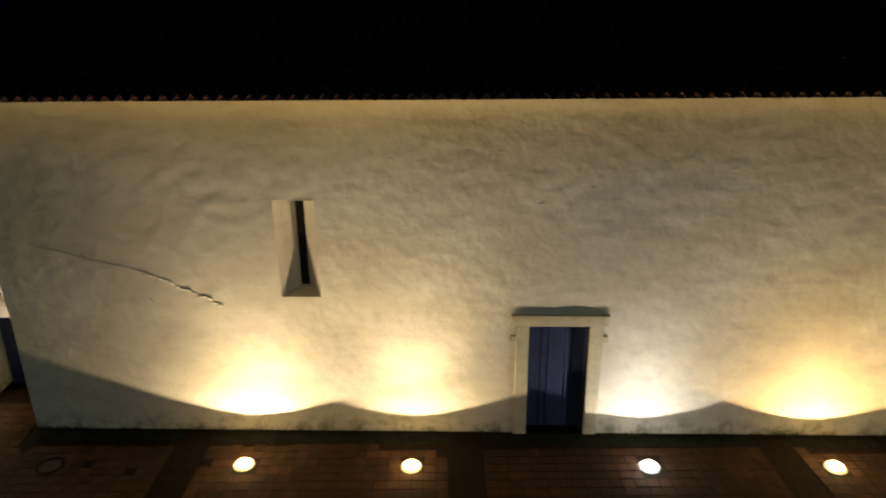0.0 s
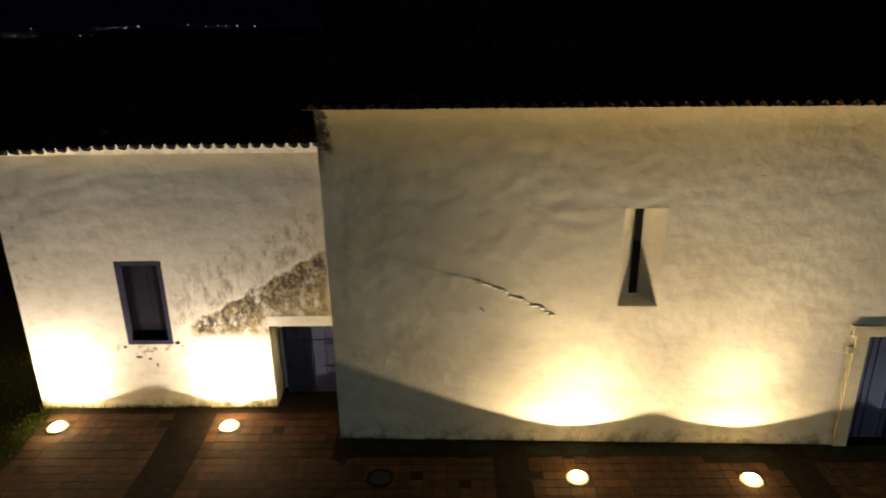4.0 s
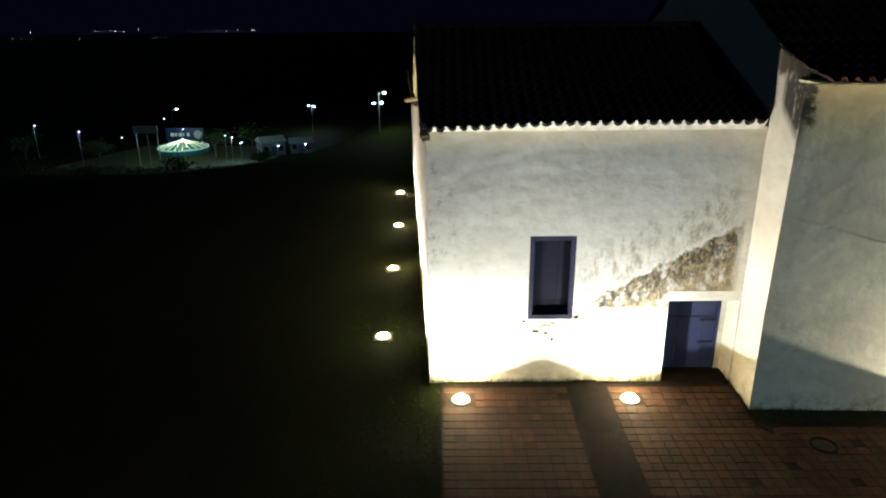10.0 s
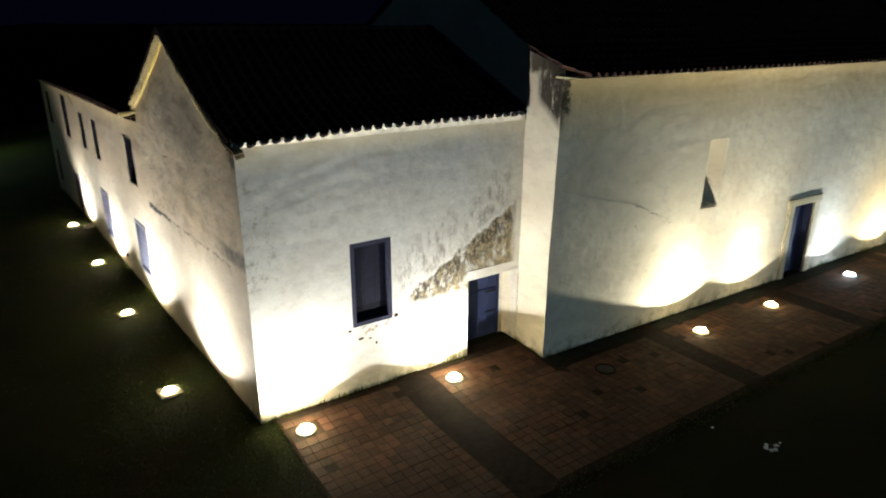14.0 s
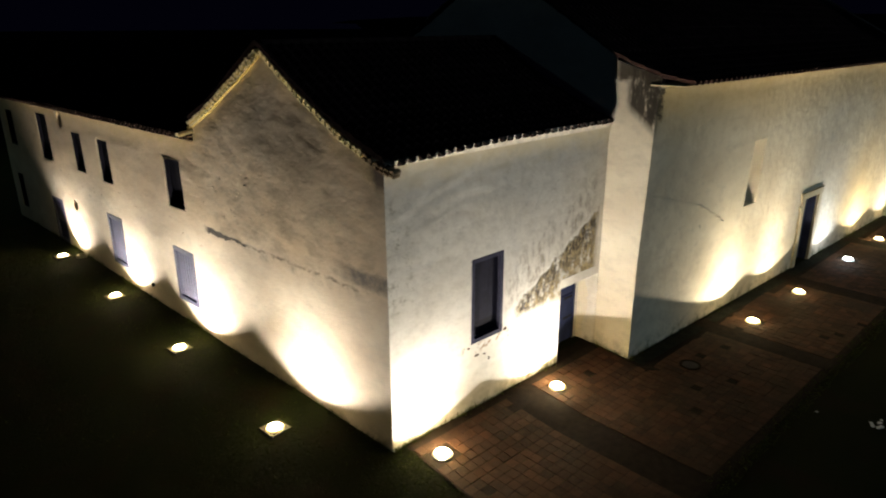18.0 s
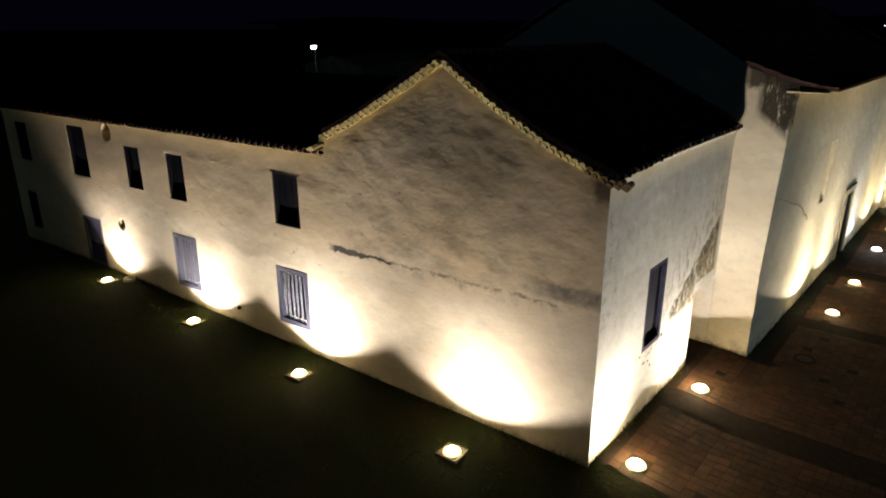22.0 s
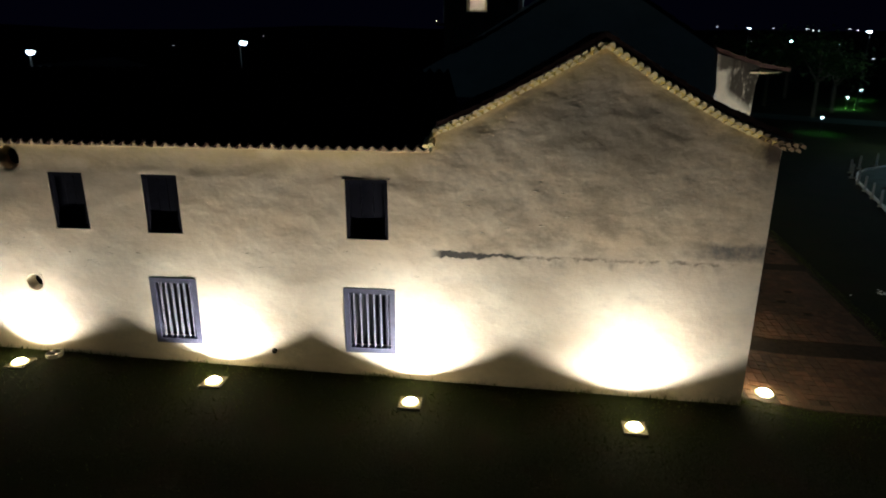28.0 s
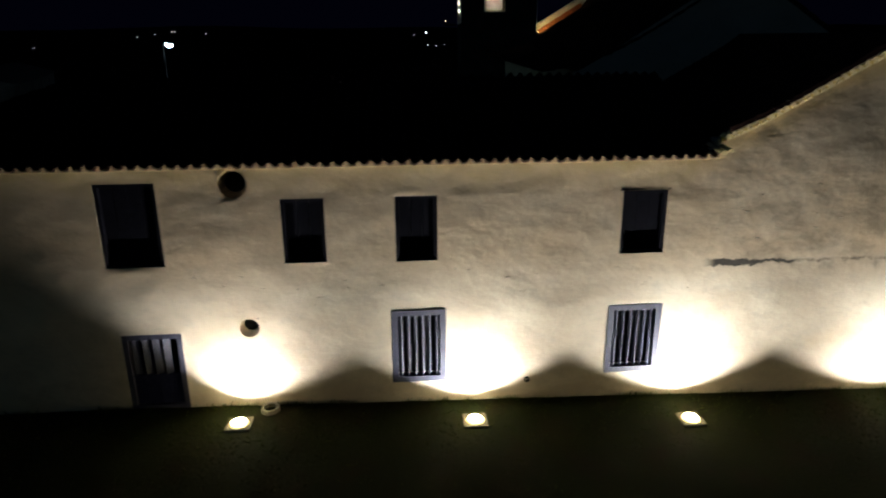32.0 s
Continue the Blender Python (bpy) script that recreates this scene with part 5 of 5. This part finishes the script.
# extra blades, paler than the lawn, imitate the lamplit grass
for a, b in LAWN_FLOODS:
    for _ in range(260):
        x, y = wr.gauss(a, 0.50), wr.gauss(b, 0.50)
        if max(abs(x - a), abs(y - b)) > 0.24:
            blade(x, y, ground_z(x, y) - 0.03, wr.uniform(0.012, 0.026), 0.018)
for _ in range(4200):
    x = wr.uniform(-15.5, 12.0)
    reach = 0.16 + 0.34 * noise.noise(Vector((x * 0.55, 2.0, 0))) + 0.22 * noise.noise(Vector((x * 2.1, 5.0, 0)))
    y = 8.22 + wr.uniform(-0.25, max(0.0, reach))
    blade(x, y, ground_z(x, y) - 0.01, wr.uniform(0.012, 0.038), 0.012)
for _ in range(1300):
    y = wr.uniform(8.3, 13.0)
    creep = 0.10 + 0.30 * noise.noise(Vector((y * 0.9, 3.0, 0))) + 0.12 * noise.noise(Vector((y * 3.1, 7.0, 0)))
    x = -15.5 + wr.uniform(-0.5, max(0.02, creep))
    if math.hypot(x + 15.06, y - 12.42) > 0.26:
        blade(x, y, ground_z(x, y) - 0.01, wr.uniform(0.010, 0.025), 0.012)
for _ in range(2600):
    k = wr.randrange(0, 12)
    along = wr.uniform(-15.4, -9.2)
    y = 13.12 - 0.02 - P_D * (k + 1) + wr.gauss(0, 0.008)
    if noise.noise(Vector((along * 0.7, y * 0.9, 4))) > 0.05:
        blade(along, y, ground_z(along, y) - 0.01, wr.uniform(0.008, 0.022), 0.008)
tagged(raw("weeds_and_grass", weed_v, weed_f, M_BLADE), "short grass and weeds at the wall foot", "grass", kind="stuff")
scrap_rng = random.Random(17)
for x, y, count in ((-7.34, 6.72, 7), (-7.81, 7.78, 1)):
    t = thing("litter", (x, y, ground_z(x, y)), "crumpled pale litter on the dark lawn", "litter")
    for i in range(count):
        b = bmesh.new()
        bmesh.ops.create_icosphere(b, subdivisions=1, radius=scrap_rng.uniform(0.03, 0.06))
        for v in b.verts:
            v.co *= scrap_rng.uniform(0.6, 1.2)
            v.co.z *= 0.5
        sc = part("scrap", b, M_WHITE, t)
        sc.location = (scrap_rng.uniform(-0.22, 0.22) if count > 1 else 0.0, scrap_rng.uniform(-0.12, 0.12) if count > 1 else 0.0, 0.02)


# ---- street lamps ----
def street_lamp(x, y, top, watts=0.0, toward=(0, -1), size=1.0, label="tall steel street lamp, lit cool white", bulb_colour=STREET, double=False, glass=1.0, pole=None):
    """A tapered pole with an arm and a glowing head; its light falls from the head."""
    z = ground_z(x, y) - 0.1
    t = thing("street_lamp", (x, y, z), label, "street lamp", "street lamps")
    h = top - z
    d = Vector(toward).normalized()
    # iron and black poles are coloured dark to look unlit, steel ones lit
    part("pole", tube((0, 0, 0), (0, 0, h), 0.055 * size, 0.038 * size, 8), pole or (M_IRON if size > 1.1 else M_STEEL), t)
    part("base_plate", box(-0.2, 0.2, -0.2, 0.2, 0, 0.14, 0.02), M_BAND, t)
    for sgn in ((1, -1) if double else (1,)):
        e = d * 0.75 * size * sgn
        part("arm", tube((0, 0, h - 0.12), (e.x, e.y, h), 0.04 * size, 0.035 * size, 6), M_STEEL, t)
        head = bmesh.new()
        box(-0.22 * size, 0.22 * size, -0.13 * size, 0.13 * size, -0.02, 0.08 * size, 0.02, head)
        hd = part("lamp_head", head, M_STEEL, t)
        hd.matrix_basis = pose(e.x, e.y, h, 0, 0, math.degrees(math.atan2(d.y, d.x)))
        part("lamp_glass", lathe([(0.05 * size * glass, -0.20 * size * glass), (0.15 * size * glass, -0.16 * size * glass), (0.20 * size * glass, -0.06 * size * glass), (0.19 * size * glass, 0.03 * size)], 14), G_STREET, hd, "glowing glass")
        if watts:
            bulb("street_lamp_light", (x + e.x, y + e.y, top - 0.35 * size), watts, bulb_colour, 0.15)
    return t


# beside the lot in the south-east
for x, y, top, w, to, k in ((23.25, -10.37, 5.05, 1300, (-1, -0.3), 1.0), (40.3, -21.5, 7.96, 200, (-1, 0.6), 1.2), (53.8, -32.2, 5.27, 120, (-1, 0.6), 1.2), (57.1, -17.5, 8.71, 150, (-1, 0.5), 1.2), (70.2, -19.4, 7.36, 0, (-1, 0.5), 1.2),
                            (166.3, -42.5, 7.40, 0, (-1, 0.2), 1.9), (139.8, -25.1, 10.16, 0, (-1, 0.2), 0.9)):
    street_lamp(x, y, top, w, to, k)
# lamp out of view, added as cool fill on the south walls
street_lamp(-2.2, -39.0, 9.2, 0, (-0.3, 1), 1.5, "unseen street lamp added south of the church for fill")
spot("south_fill", (-2.5, -37.9, 8.9), (-5, 12, 3.5), FILL_WATTS, (0.52, 0.82, 1.0), 50, 0.5, 0.4)
# beyond the north end of the wing
for x, y, top, w, k in ((-2.2, 94.4, -0.1, 260, 1.5), (9.7, 132.9, -5.8, 60, 0.9), (1.0, 133.8, -7.7, 0, 0.8)):
    street_lamp(x, y, top, w, (-1, -0.3), k, "tall street lamp on the slope below the wing", (0.75, 1.0, 0.62), pole=M_STEEL)
# behind the wing in the north-east
for x, y, top, w, k in ((42.9, 53.5, 7.35, 40, 1.9), (12.6, 54.3, 6.85, 60, 1.2)):
    street_lamp(x, y, top, w, (-1, -1), k)
# in the park below in the north-west
for x, y, top, w, dbl in ((-92.4, 122.4, -9.2, 200, 0), (-81.1, 116.8, -9.5, 200, 0), (-65.2, 123.6, -10.1, 400, 0), (-56.6, 95.7, -4.5, 0, 0), (-72.5, 125.0, -10.6, 300, 0), (-59.4, 130.0, -12.4, 0, 0), (-57.5, 128.0, -12.4, 300, 0), (-55.1, 126.0, -13.1, 300, 0), (-60.3, 90.0, -6.3, 0, 0), (-49.3, 167.9, -10.9, 500, 1)):
    street_lamp(x, y, top, w, (1, -0.4), 1.0 if dbl else 0.5, double=bool(dbl), glass=1.0 if dbl else 0.75, pole=M_BLACK if y < 100 else None)
street_lamp(-31.5, 158.0, -9.2, 0, (1, 0), 1.3, double=True, glass=1.2)
street_lamp(-29.9, 34.8, 3.85, 0, (1, -0.2), 0.42, "short street lamp at the edge of the lawn", glass=0.8, pole=M_BLACK)
street_lamp(-20.4, 50.2, 3.2, 190, (1, -0.2), 0.6, "street lamp on the rise behind the wing", (0.75, 1.0, 0.45))

# ---- lights of the town across the plain, and on the hills to the east ----
city = random.Random(21)
cv, cf = [], []


def glint(x, y, z, r):
    o = len(cv)
    cv.extend([(x - r, y, z), (x, y - r, z), (x + r, y, z), (x, y + r, z), (x, y, z + r), (x, y, z - r)])
    cf.extend([(o, o + 1, o + 4), (o + 1, o + 2, o + 4), (o + 2, o + 3, o + 4), (o + 3, o, o + 4), (o + 1, o, o + 5), (o + 2, o + 1, o + 5), (o + 3, o + 2, o + 5), (o, o + 3, o + 5)])


for _ in range(46):
    x = -980 + 600 * city.random() - 40
    near = city.random() < 0.45 * step(-500, -950, x) + 0.2
    glint(x, 1500 + city.uniform(-10, 10), (-11.5 if near else 3.0) + city.gauss(0, 1.2), city.choice((0.28, 0.36, 0.5, 0.75)))
for _ in range(26):
    glint(city.uniform(-1600, -1000), 1500, city.choice((-11.5, 3.0, 1.0)) + city.gauss(0, 1.5), city.uniform(0.3, 0.65))
tagged(raw("town_lights", cv, cf, G_CITY), "scattered lights of a distant town", "town lights", kind="stuff")
cv, cf = [], []
for x, y, z, r in ((261, -55, 11.80, 0.24), (264, -44, 12.49, 0.20), (259, -64, 11.89, 0.20), (255, -75, 11.40, 0.26), (254.9, -77.3, 10.89, 0.20), (254.3, -79, 10.89, 0.20), (251, -88.6, 11.39, 0.20), (250, -91, 10.99, 0.26),
                   (164, -32.4, 6.86, 0.12), (162, -38, 5.57, 0.12), (81, -28.3, 5.00, 0.11), (234, -122, 8.81, 0.28), (231, -127, 8.11, 0.28), (104, -47, 4.77, 0.17)):
    glint(x, y, z, r)
for x, y, z, r in ((177.2, 143.7, 5.2, 0.10), (177.5, 143.2, 5.2, 0.10), (178.9, 140.9, 5.0, 0.15), (190.5, 117.8, 8.2, 0.13), (192.5, 113.0, 9.2, 0.09), (194.5, 108.2, 10.0, 0.09), (194.8, 107.4, 10.0, 0.11), (198.0, 98.5, 9.2, 0.09),
                   (155.8, 26.2, 9.1, 0.30), (155.8, 29.4, 8.4, 0.10), (155.8, 27.8, 7.0, 0.09), (155.8, 25.8, 5.9, 0.10), (155.8, 23.5, 5.6, 0.10), (155.8, 21.4, 5.9, 0.08)):
    glint(x, y, z, r)
tagged(raw("hill_lights", cv, cf, G_CITY), "scattered lights on the hillside", "town lights", kind="stuff")
# low hills that carry the lights in the east
hv, hf = [], []
for i in range(41):
    a = radians(-50 + 2.7 * i)
    for r, k in ((150, 0.0), (240, 0.55), (330, 1.0), (600, 1.0)):
        hv.append((r * math.cos(a), r * math.sin(a), -1.0 + k * (13 + 3 * noise.noise(Vector((i * 0.2, r * 0.01, 3))))))
for i in range(40):
    for j in range(3):
        hf.append((i * 4 + j, i * 4 + j + 1, (i + 1) * 4 + j + 1, (i + 1) * 4 + j))
tagged(raw("far_hills", hv, hf, M_GRASS, smooth=True), "dark low hills", "hills", kind="structure")

# ---- the lot south-east of the church ----
lot_edge = [(-14.0, 5.2), (-4.6, 3.15), (5.0, 1.35), (12.0, -0.1), (14.4, -1.1), (15.9, -2.2), (17.2, -3.9), (18.2, -6.4), (17.2, -10.8), (15.5, -18.0)]
lv = [(x, y, ground_z(x, y) + 0.0) for x, y in lot_edge] + [(x - 6, -30.0 - i, -0.17) for i, (x, y) in enumerate(lot_edge)]
k = len(lot_edge)
tagged(raw("road", lv, [(i, i + 1, k + i + 1, k + i) for i in range(k - 1)], M_ASPHALT), "worn green-painted asphalt court under street lamps", "road", kind="structure")
kv, kf = [], []
for i, (x, y) in enumerate(lot_edge):
    a, b = lot_edge[max(0, i - 1)], lot_edge[min(k - 1, i + 1)]
    t = Vector((b[0] - a[0], b[1] - a[1])).normalized()
    nx, ny = -t.y * 0.06, t.x * 0.06
    z = ground_z(x, y)
    kv += [(x - nx, y - ny, z - 0.05), (x - nx, y - ny, z + 0.08), (x + nx, y + ny, z + 0.08), (x + nx, y + ny, z - 0.05)]
for i in range(k - 1):
    for j in range(4):
        kf.append((i * 4 + j, i * 4 + (j + 1) % 4, (i + 1) * 4 + (j + 1) % 4, (i + 1) * 4 + j))
tagged(raw("kerb", kv, kf, M_WHITE), "white painted kerb round the lot", "kerb", kind="structure")
ring_mark = thing("traffic_island", (9.6, -6.6, -0.165), "small round island outlined in white", "traffic island")
part("island_kerb", lathe([(1.55, 0.0), (1.55, 0.13), (1.35, 0.13), (1.35, 0.0)], 28), M_WHITE, ring_mark)
part("island_fill", lathe([(1.34, 0.0), (1.34, 0.09), (0.2, 0.11)], 28), M_GRASS, ring_mark)
first_post = None
post_line = [(-7.6 + 1.86 * i, 3.86 - 0.385 * i) for i in range(12)] + [(14.6, -0.95), (16.1, -2.05), (17.4, -3.6)]
for x, y in post_line:
    at = (x, y + 0.22, ground_z(x, y))
    if first_post is None:
        first_post = thing("bollard", at, "white painted concrete bollard at the kerb", "bollard", "bollards along the lot")
        part("post", lathe([(0.055, 0), (0.050, 0.78), (0.03, 0.84)], 10), M_PANEL, first_post)
        part("foot", lathe([(0.13, -0.02), (0.13, 0.05)], 10), M_CONCRETE, first_post)
    else:
        copy_thing(first_post, pose(*at))
tagged(raw("road", [(24, -40, -0.14), (30, -40, -0.14), (70, 30, -0.14), (64, 30, -0.14)], [(0, 1, 2, 3)], M_ASPHALT), "street beyond the lawn", "road", kind="structure")
bin_t = thing("litter_bin", (20.2, -8.4, -0.17), "blue litter bin beside the lamp", "litter bin")
part("bin_body", lathe([(0.20, 0.1), (0.24, 0.9), (0.25, 0.95)], 14), M_SIGN, bin_t)
part("bin_post", tube((0.3, 0, 0), (0.3, 0, 1.1), 0.03, 0.03), M_STEEL, bin_t)


# ---- trees ----
def tree(x, y, h, r, seed, leaves=900, lean=0.0, label="dark leafy tree in the park"):
    """A tapered trunk with limbs and a crown of many small leaf clumps."""
    q = random.Random(seed)
    z = ground_z(x, y) - 0.1
    t = thing("tree", (x, y, z), label, "tree", "park trees")
    b = bmesh.new()
    tube((0, 0, 0), (lean * 0.4, 0.1, h * 0.45), 0.22, 0.15, 8, b)
    ends = []
    for i in range(7):
        a = 2 * math.pi * i / 7 + q.uniform(-0.4, 0.4)
        e = Vector((lean + r * 0.55 * math.cos(a), r * 0.55 * math.sin(a), h * q.uniform(0.6, 0.85)))
        tube((lean * 0.4, 0.1, h * q.uniform(0.34, 0.45)), e, 0.10, 0.035, 6, b)
        ends.append(e)
    part("trunk", b, M_BARK, t)
    verts, faces = [], []
    for _ in range(leaves):
        c = q.choice(ends) + Vector((q.gauss(0, r * 0.30), q.gauss(0, r * 0.30), q.gauss(0, h * 0.10)))
        s = q.uniform(0.10, 0.26)
        u = Vector((q.gauss(0, 1), q.gauss(0, 1), q.gauss(0, 1))).normalized()
        v = u.orthogonal().normalized() * s
        w = u.cross(v)
        o = len(verts)
        verts += [tuple(c - v), tuple(c + w * 0.6), tuple(c + v), tuple(c - w * 0.6)]
        faces.append((o, o + 1, o + 2, o + 3))
    me = bpy.data.meshes.new("crown")
    me.from_pydata(verts, [], faces)
    me.materials.append(M_LEAF)
    crown = new("crown", me)
    crown.parent = t
    return t


for i, (x, y, h, r) in enumerate(((34, -15.5, 6.5, 2.4), (37.5, -18.5, 7.5, 2.6), (46, -9, 9, 3.6), (52, -13, 8, 3.2), (60, -8, 9, 3.5), (44, -24, 8, 3.0), (64, -26, 9, 3.4), (72, -14, 10, 4.0), (80, -6, 9, 3.6), (50, -27, 7, 2.6))):
    tree(x, y, h, r, 30 + i)
for i, (x, y, h, r) in enumerate(((-76, 108, 4, 2.4), (-70, 105, 3.2, 2.2), (-88, 112, 5, 3.0), (-96, 110, 4, 2.6), (-62, 112, 4.5, 2.6), (-63, 134, 6, 3.0), (-84, 128, 5, 3.0), (-50, 122, 3.5, 2.2), (-78, 100, 3, 2.2), (-57, 140, 6, 3.2), (-90, 100, 3.5, 2.5), (-100, 130, 6, 3.5))):
    tree(x, y, h, r, 60 + i, 700, label="dark bushy tree in the park below")
bulb("tree_uplight", (35.5, -16.0, 1.2), 40, (0.35, 1.0, 0.55), 0.1)
# posts and caps added to carry green light for the dark lawn
for x, y, w in ((34.0, -5.6, 260), (57.8, -16.7, 2600), (70.8, -23.3, 1200)):
    gz = ground_z(x, y)
    t = thing("garden_light", (x, y, gz), "short capped garden light added to cast green on the park lawn", "garden light", "garden lights")
    part("post", tube((0, 0, -0.1), (0, 0, 1.25), 0.05, 0.04), M_IRON, t)
    part("cap", lathe([(0.20, 1.62), (0.20, 1.65), (0.03, 1.72)], 12), M_IRON, t)
    part("lamp_glass", lathe([(0.04, 1.25), (0.06, 1.32), (0.04, 1.40)], 10), G_STREET, t, "glowing glass")
    spot("lawn_green_fill", (x, y, gz + 1.58), (x, y + 0.01, gz), w, (0.22, 1.0, 0.16), 140, 1.0, 0.1)

hedge_rng = random.Random(77)
hv, hf = [], []
for _ in range(9000):
    hx = hedge_rng.uniform(-102, -46)
    hy = 116.0 + 2.2 * noise.noise(Vector((hx * 0.2, 1, 0))) + hedge_rng.gauss(0, 0.7)
    top = 1.7 + 1.1 * noise.noise(Vector((hx * 0.22, 8, 0)))
    c = Vector((hx, hy, ground_z(hx, hy) + hedge_rng.uniform(0.0, max(0.4, top))))
    u = Vector((hedge_rng.gauss(0, 1), hedge_rng.gauss(0, 1), hedge_rng.gauss(0, 1))).normalized()
    v = u.orthogonal().normalized() * hedge_rng.uniform(0.10, 0.24)
    w = u.cross(v) * 0.6
    o = len(hv)
    hv += [tuple(c - v), tuple(c + w), tuple(c + v), tuple(c - w)]
    hf.append((o, o + 1, o + 2, o + 3))
tagged(raw("hedge", hv, hf, M_LEAF), "dark uneven hedge in front of the fairground", "hedge", kind="stuff")

# ---- the fairground in the park below ----
RZ = ground_z(-72, 141)
ride = thing("carousel", (-72.3, 141.0, RZ), "round fairground ride with pale lit spokes", "fairground ride")
part("platform", lathe([(5.2, 0.0), (5.3, 0.9), (5.0, 1.0)], 32), plain("teal_panels", (0.05, 0.26, 0.24), 0.6), ride, "teal panelled skirt")
part("rim_light", lathe([(5.32, 0.95), (5.32, 1.2), (5.1, 1.2), (5.1, 0.95)], 32), glow("ride_rim_light", (0.55, 1.0, 0.75), 0.16), ride, "pale green ring of lamps")
part("hub", lathe([(0.8, 1.0), (0.5, 2.2), (0.25, 3.0)], 14), M_WHITE, ride)
spoke_glow = glow("ride_spoke_light", (0.75, 1.0, 0.6), 0.12)
for i in range(20):
    a = 2 * math.pi * i / 20
    part("spoke", tube((0.4 * math.cos(a), 0.4 * math.sin(a), 2.6), (5.1 * math.cos(a), 5.1 * math.sin(a), 1.25), 0.12, 0.12, 5), spoke_glow, ride)
pz = [(-92, 126), (-80, 118), (-60, 122), (-50, 134), (-54, 148), (-84, 150)]
tagged(raw("park_plaza", [(x, y, ground_z(x, y) + 0.02) for x, y in pz], [tuple(range(6))], M_PLAZA), "dark greenish paved plaza round the ride", "pavement", kind="structure")
# bulb without a fixture, added to brighten the ride and plaza
bulb("ride_fill", (-72.3, 139.0, RZ + 4.5), 380, (0.9, 1.0, 0.5), 0.4)
hoard = thing("billboard", (-76.0, 152.0, ground_z(-76, 152)), "wide blue billboard with pale lettering shapes", "billboard")
part("board", box(-4.4, 4.4, -0.1, 0.1, 0.6, 3.6, 0.03), M_SIGN, hoard)
for i, w in enumerate((1.0, 0.6, 0.8, 0.35, 0.6)):
    part("pale_bar", box(-3.3 + i * 0.95, -3.3 + i * 0.95 + w, -0.13, -0.1, 1.7, 2.5), M_WHITE, hoard)
disc = part("pale_disc", lathe([(1.0, 0), (1.0, 0.03)], 20), M_PANEL, hoard)
disc.matrix_basis = pose(3.1, -0.12, 2.1, 90)
for x in (-3.8, 3.8):
    part("leg", box(x - 0.1, x + 0.1, -0.08, 0.08, -0.2, 0.6), M_STEEL, hoard)
# bulb without a fixture, added to brighten the board
bulb("billboard_fill", (-76.0, 147.5, RZ + 5.0), 170, (0.8, 0.95, 1.0), 0.3)
board = thing("sign_board", (-69.5, 118.0, ground_z(-69.5, 118)), "pale sign board on two tall posts", "sign")
top_z = -8.7 - ground_z(-69.5, 118)
part("panel", box(-2.2, 2.2, -0.06, 0.06, top_z - 1.3, top_z, 0.02), M_PANEL, board)
for x in (-1.9, 1.9):
    part("post", box(x - 0.07, x + 0.07, 0.06, 0.18, -0.1, top_z), M_STEEL, board)


def shed(x, y, w, d, h, label, turn=0.0, wall_m=M_WHITE, roof_m=M_PANEL):
    t = thing("shed", (x, y, ground_z(x, y) - 0.2), label, "building", turn=turn)
    part("shed_body", box(-w / 2, w / 2, -d / 2, d / 2, 0, h, 0.0), wall_m, t)
    roof_b = bmesh.new()
    vs = [roof_b.verts.new(v) for v in ((-w / 2 - 0.3, -d / 2 - 0.3, h), (w / 2 + 0.3, -d / 2 - 0.3, h), (w / 2 + 0.3, d / 2 + 0.3, h), (-w / 2 - 0.3, d / 2 + 0.3, h), (-w / 2 - 0.3, 0, h + 1.0), (w / 2 + 0.3, 0, h + 1.0))]
    for q in ((0, 1, 5, 4), (2, 3, 4, 5), (0, 4, 3), (1, 2, 5), (3, 2, 1, 0)):
        roof_b.faces.new([vs[i] for i in q])
    part("roof", roof_b, roof_m, t)
    part("door", box(-0.5, 0.5, -d / 2 - 0.04, -d / 2 + 0.02, 0, 2.1), M_SIGN, t)
    for xx in (-w * 0.32, w * 0.32):
        part("window", box(xx - 0.45, xx + 0.45, -d / 2 - 0.03, -d / 2 + 0.02, 1.1, 2.1), M_BLACK, t)
    return t


for sx, sy, sw, sd, sh, label, turn in ((-52.5, 138.0, 5.0, 4.0, 3.0, "white park building beside the fairground", 32), (-46.5, 140.0, 4.5, 3.0, 2.4, "low white park building", 15)):
    sb = shed(sx, sy, sw, sd, sh, label, turn, M_SHEDWALL)
    part("wall_lamp", lathe([(0.06, 0.0), (0.10, 0.08), (0.06, 0.16)], 10, None, (sw * 0.2, -sd / 2 - 0.14, 2.0)), G_STREET, sb, "small glowing wall lamp")
shed(28.0, 62.0, 22.0, 6.0, 4.4, "long low building behind the wing", 22, M_DIM, M_DIM)
shed(95.0, -52.0, 16.0, 8.0, 4.0, "unlit house across the street", 60, M_DIM, M_DIM)
shed(88.0, 2.0, 14.0, 7.0, 4.5, "unlit house across the park", 80, M_DIM, M_DIM)
blue_line = thing("blue_light_strip", (62.0, -29.0, 5.2), "thin blue light strip on a far roof", "light strip")
part("tube", box(-1.4, 1.4, -0.05, 0.05, 0, 0.12), glow("blue_neon", (0.05, 0.1, 1.0), 0.8), blue_line)
part("stand", box(-0.05, 0.05, -0.05, 0.05, -5.5, 0.0), M_STEEL, blue_line)
